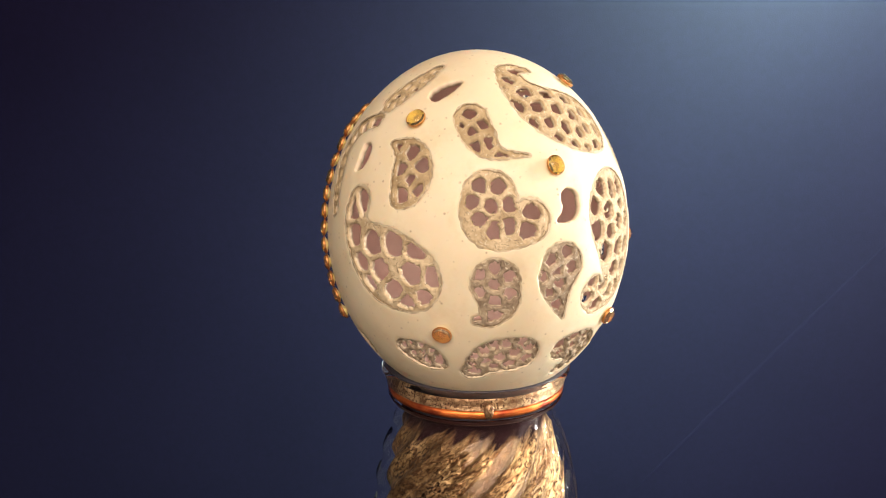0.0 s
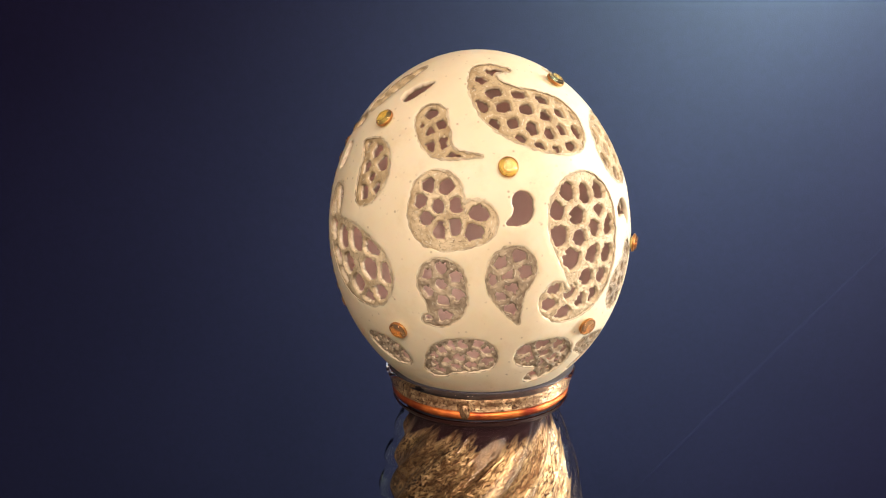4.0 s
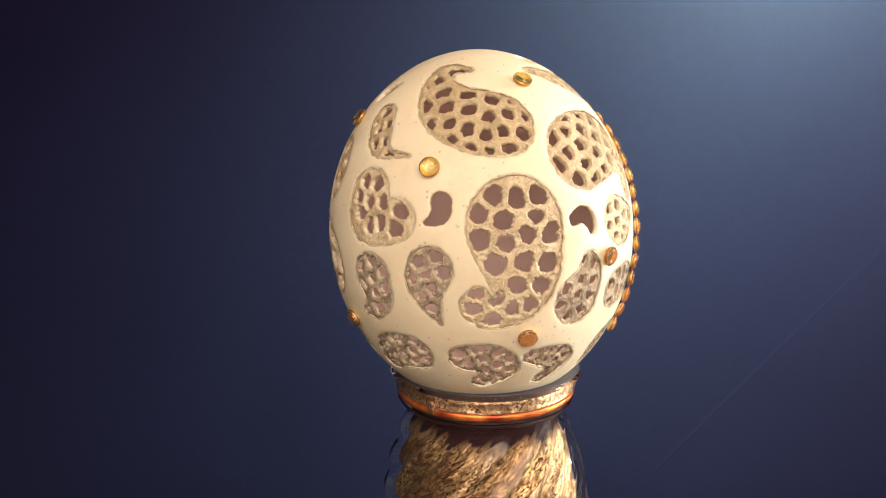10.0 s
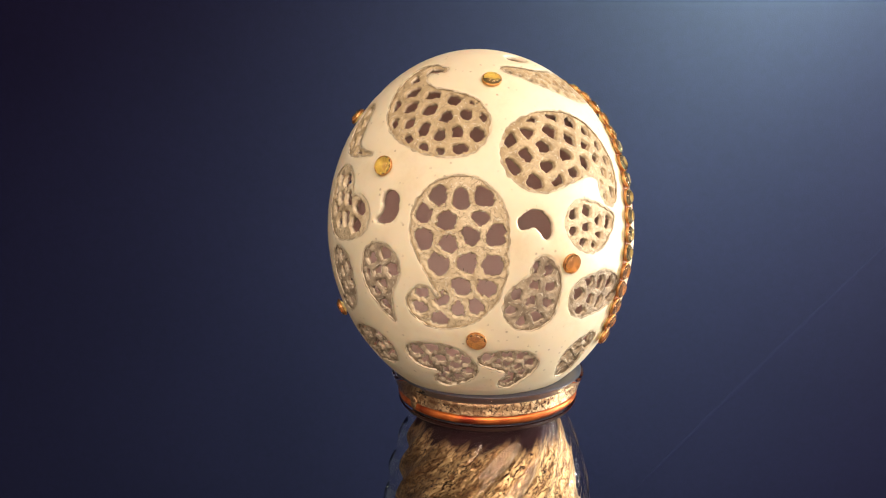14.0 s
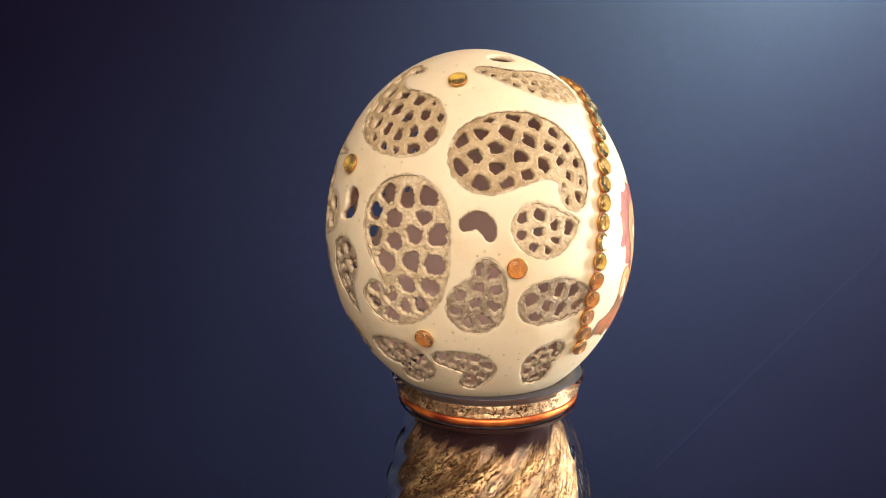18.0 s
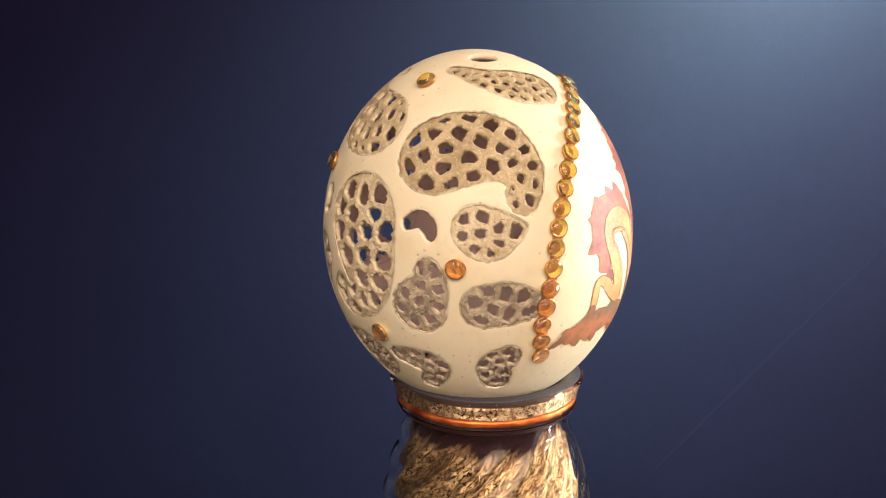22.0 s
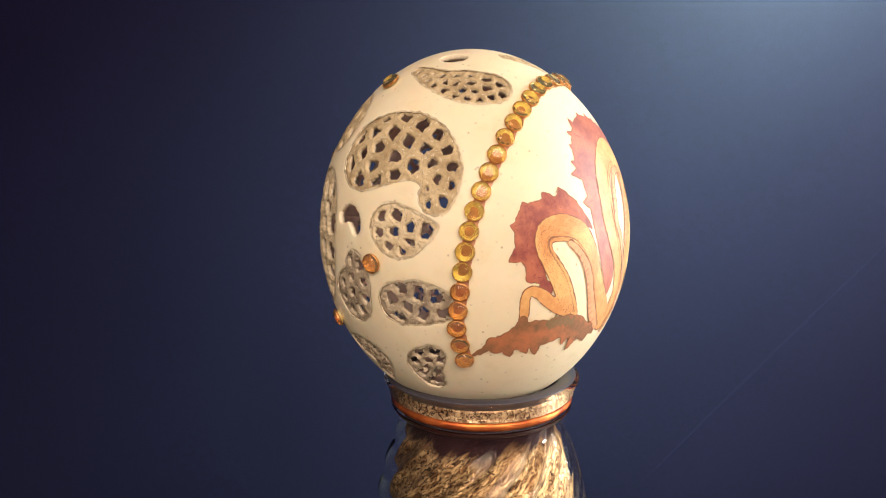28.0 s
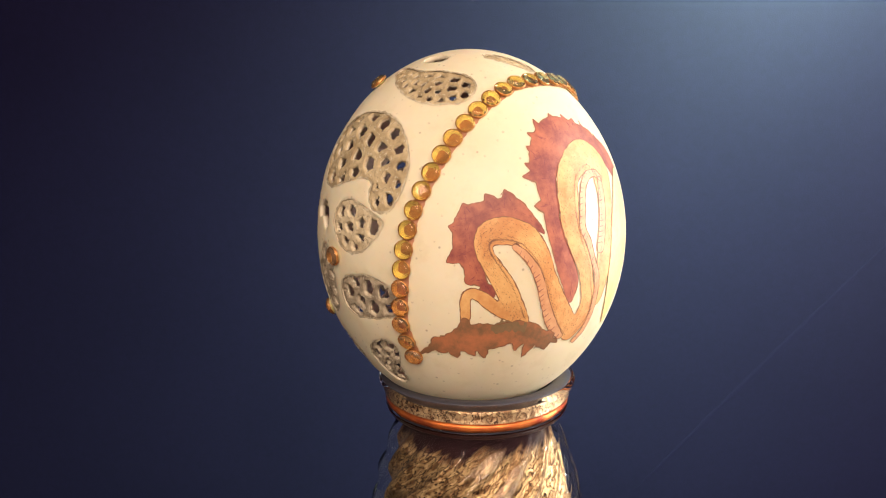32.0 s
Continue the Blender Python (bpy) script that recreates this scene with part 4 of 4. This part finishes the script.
def streaks(parent, spine, tips, height):
    """Dark brush streaks that run from the root of a painted fin towards its tips."""
    chart = Chart(spine[len(spine) // 2][0], spine[len(spine) // 2][1])
    sp = chart.flat(direction(np.array([q[0] for q in spine]), np.array([q[1] for q in spine])))
    tp = chart.flat(direction(np.array([q[0] for q in tips]), np.array([q[1] for q in tips])))
    flat, faces = [], []
    for tip in tp:
        root = sp[np.hypot(*(sp - tip).T).argmin()]
        for _ in range(3):
            a = root + RNG.normal(0, 0.028, 2)
            u0, u1 = RNG.uniform(0.0, 0.4), RNG.uniform(0.45, 0.8)
            p, q = a + (tip - a) * u0, a + (tip - a) * u1
            d = (q - p) / (np.hypot(*(q - p)) + 1e-9)
            side = np.array([-d[1], d[0]]) * RNG.uniform(0.0010, 0.0024)
            k = len(flat)
            flat += [p, p + (q - p) * 0.4 + side, q, p + (q - p) * 0.4 - side]
            faces.append((k, k + 3, k + 2, k + 1))
    for a, b in zip(sp[:-1], sp[1:]):
        for _ in range(4):
            m = a + (b - a) * RNG.rand() + RNG.normal(0, 0.012, 2)
            d = (b - a) / (np.hypot(*(b - a)) + 1e-9)
            side = np.array([-d[1], d[0]]) * RNG.uniform(0.0006, 0.0013)
            half = d * RNG.uniform(0.008, 0.03)
            k = len(flat)
            flat += [m - half, m + side, m + half, m - side]
            faces.append((k, k + 3, k + 2, k + 1))
    mesh_object("brush_streak", surface(chart.round(np.array(flat)), height), faces, [M_STREAK], parent)


def scales(parent, spine, height):
    """Fine brush marks: a scalloped belly line and short strokes along a painted body."""
    chart = Chart(spine[len(spine) // 2][0], spine[len(spine) // 2][1])
    sp = np.array(spine, float)
    run = spline(np.column_stack([chart.flat(direction(sp[:, 0], sp[:, 1])), np.radians(sp[:, 2])]), 24)
    t = np.gradient(run[:, :2], axis=0)
    t /= np.hypot(t[:, 0], t[:, 1])[:, None] + 1e-9
    nrm = np.stack([-t[:, 1], t[:, 0]], -1)
    flat, faces = [], []
    for i in range(3, len(run) - 3):
        c, r = run[i, :2], run[i, 2]
        marks = []
        if i % 3 == 0:
            marks.append((c + nrm[i] * r * -0.62, t[i] * 0.012 + nrm[i] * 0.006, 0.0017))
        for _ in range(2):
            marks.append((c + nrm[i] * r * RNG.uniform(-0.85, 0.85), t[i] * RNG.uniform(0.002, 0.007) + nrm[i] * RNG.uniform(-0.004, 0.004), RNG.uniform(0.0008, 0.0016)))
        for at, along, w in marks:
            side = np.array([-along[1], along[0]]) / (np.hypot(*along) + 1e-9) * w
            k = len(flat)
            flat += [at - along, at + side, at + along, at - side]
            faces.append((k, k + 3, k + 2, k + 1))
    ob = mesh_object("scale_mark", surface(chart.round(np.array(flat)), height), faces, [M_INK], parent)
    return ob


def egg():
    top = tagged(new("decorated_egg"), "ivory carved eggshell with amber stones and a painted orange dragon", "carved egg")
    top.location = tuple(EGG_BASE)
    fields = [Carving(s, c, w) for s, c, w in CARVED]
    cuts = [Carving(s) for s in PIERCED]
    shell(top, fields + cuts)
    for c in fields:
        c.lattice(top)
        c.outline_strip(top)
    foil, small_foil = foil_mesh(0.0036, 0.0014), foil_mesh(0.0034, 0.0014)
    big, small, deep = gem_mesh(0.0035, 0.0019), gem_mesh(0.0033, 0.0018), gem_mesh(0.0033, 0.0018)
    big.materials.append(M_GEM)
    small.materials.append(M_GEM)
    deep.materials.append(M_GEM_SHADED)
    big_deep = gem_mesh(0.0035, 0.0019)
    big_deep.materials.append(M_GEM_SHADED)
    # stones low on the egg get the shaded copy of the amber
    for i, (lon, lat) in enumerate(STONES):
        gem(top, big if lat > 0 else big_deep, foil, lon, lat, None, i * 17.0)
    run = spline(CHAIN, 40)
    pos = surface(direction(run[:, 0], run[:, 1]))
    length = np.concatenate([[0], np.cumsum(np.linalg.norm(np.diff(pos, axis=0), axis=1))])
    count = int(length[-1] / 0.0070)
    # the russet border line that the stones are set on
    tan = np.gradient(pos, axis=0)
    out = surface(direction(run[:, 0], run[:, 1]), 0.01) - pos
    side = np.cross(tan, out)
    side /= np.linalg.norm(side, axis=1)[:, None]
    ragged = np.array([noise.noise((i * 0.21, 0.0, 2.0)) for i in range(len(run))])[:, None]
    lift = out * 0.012
    k = len(run)
    v = np.vstack([pos + lift - side * (0.0014 + 0.0004 * ragged), pos + lift * 1.2, pos + lift + side * (0.0027 + 0.0006 * ragged)])
    mesh_object("painted_border", v, [(i, i + 1, j + i + 1, j + i) for i, j in ((i, k) for i in range(k - 1))] + [(k + i, k + i + 1, 2 * k + i + 1, 2 * k + i) for i in range(k - 1)], [M_BORDER], top, "russet painted border line")
    for i, d in enumerate(np.linspace(0, length[-1], count + 1)):
        lon, lat = np.interp(d, length, run[:, 0]), np.interp(d, length, run[:, 1])
        gem(top, small if lat > -6 else deep, small_foil, lon, lat, None, i * 23.0)
    dragon(top)
    return top


SEAM = -155.0


def stand():
    top = tagged(new("glass_stand"), "twisted glass stand with crumpled gold leaf and amber collar", "stand")
    ox, oy = 0.00710, 0.00025

    def add(name, profile, n, steps, mat, label="", wave=None, shift=(0.0, 0.0)):
        v, f = lathe(smooth_profile(profile, n), steps, wave)
        return mesh_object(name, [(x + ox + shift[0], y + oy + shift[1], z) for x, y, z in v], f, [mat], top, label)

    def twist(a, z, r):
        u = 0.5 + 0.5 * math.cos(14 * (a - 27.0 * z))
        fade = min(1.0, max(0.0, (0.139 - z) / 0.014))
        return r * (1 + fade * (0.068 * u ** 1.6 - 0.03))

    def ridges(a, z, r):
        u = 0.5 + 0.5 * math.cos(14 * (a - 27.0 * z))
        fade = min(1.0, max(0.0, (0.1395 - z) / 0.012))
        return r * (1 + fade * (0.036 * u - 0.018))

    shape = [(0.001, 0.0), (0.050, 0.0), (0.056, 0.004), (0.055, 0.012), (0.050, 0.04), (0.0465, 0.075), (0.0432, 0.105), (0.0385, 0.122), (0.0346, 0.133), (0.0338, 0.1398)]
    add("core", [(r * 0.88, z + 0.002 * (z < 0.001)) for r, z in shape], 90, 288, M_GOLD, "crumpled gold leaf sealed in the twisted glass body", twist)
    glass = add("body", [(r * 1.03 if 0.002 < z < 0.135 else r, z) for r, z in shape], 120, 360, M_BODY_GLASS, "clear twisted glass body over the gold leaf", ridges)
    glass.visible_shadow = False
    # the collar: a clear flaring ring over a band of gold leaf, with an amber bead at its foot
    add("collar", [(0.0338, 0.1399), (0.0362, 0.1404), (0.0378, 0.1414), (0.0384, 0.1428)], 16, 128, M_AMBER, "dark amber glass foot of the collar")
    add("collar_bead", [(0.0340, 0.1432), (0.0362, 0.1434), (0.0371, 0.1443), (0.0372, 0.1458), (0.0366, 0.1467), (0.0350, 0.1468)], 18, 128, M_AMBER_GLASS, "glowing orange amber glass bead")
    add("gold_band", [(0.0363, 0.1469), (0.0360, 0.1488), (0.0360, 0.1510), (0.0358, 0.1521)], 14, 128, M_GOLD_BAND, "band of gold leaf inside the glass collar")
    ring = add("collar_glass", [(0.0368, 0.1428), (0.0386, 0.1430), (0.0391, 0.1442), (0.0393, 0.1470), (0.0403, 0.1510), (0.0416, 0.1542), (0.0418, 0.1554), (0.0408, 0.1560), (0.0395, 0.1556)], 36, 160, M_CLEAR, "clear flaring glass of the collar")
    ring.visible_shadow = False
    add("rim", [(0.0358, 0.1523), (0.0378, 0.1536), (0.0400, 0.1556), (0.0404, 0.1563), (0.0385, 0.1568), (0.0355, 0.1565), (0.0338, 0.1554), (0.0331, 0.1500), (0.0331, 0.1410)], 28, 128, M_SMOKE, "smoky clear glass rim", None, (0.0003, -0.0006))
    bm = bmesh.new()
    bmesh.ops.create_uvsphere(bm, u_segments=16, v_segments=10, radius=1.0)
    for v in bm.verts:
        v.co = (v.co.x * 0.0011, v.co.y * 0.0022, v.co.z * 0.0034)
    bm.transform(Matrix.Translation((ox, oy, 0.1468)) @ pose(0, 0, 0, 0, 0, SEAM) @ Matrix.Translation((0.0368, 0, 0)))
    part("seam", bm, M_GOLD_BAND, top, "small gold flecked glass seam drop")
    return top


EGG = egg()
STAND = stand()


def motions():
    """Egg and stand turn together at an even pace."""
    turns = [(t, 73.26 - 4.58 * t) for t in range(0, 33, 4)]
    walk(EGG, [(t, pose(*EGG_BASE, 0, 0, a)) for t, a in turns])
    walk(STAND, [(t, pose(0, 0, 0, 0, 0, a)) for t, a in turns])


motions()
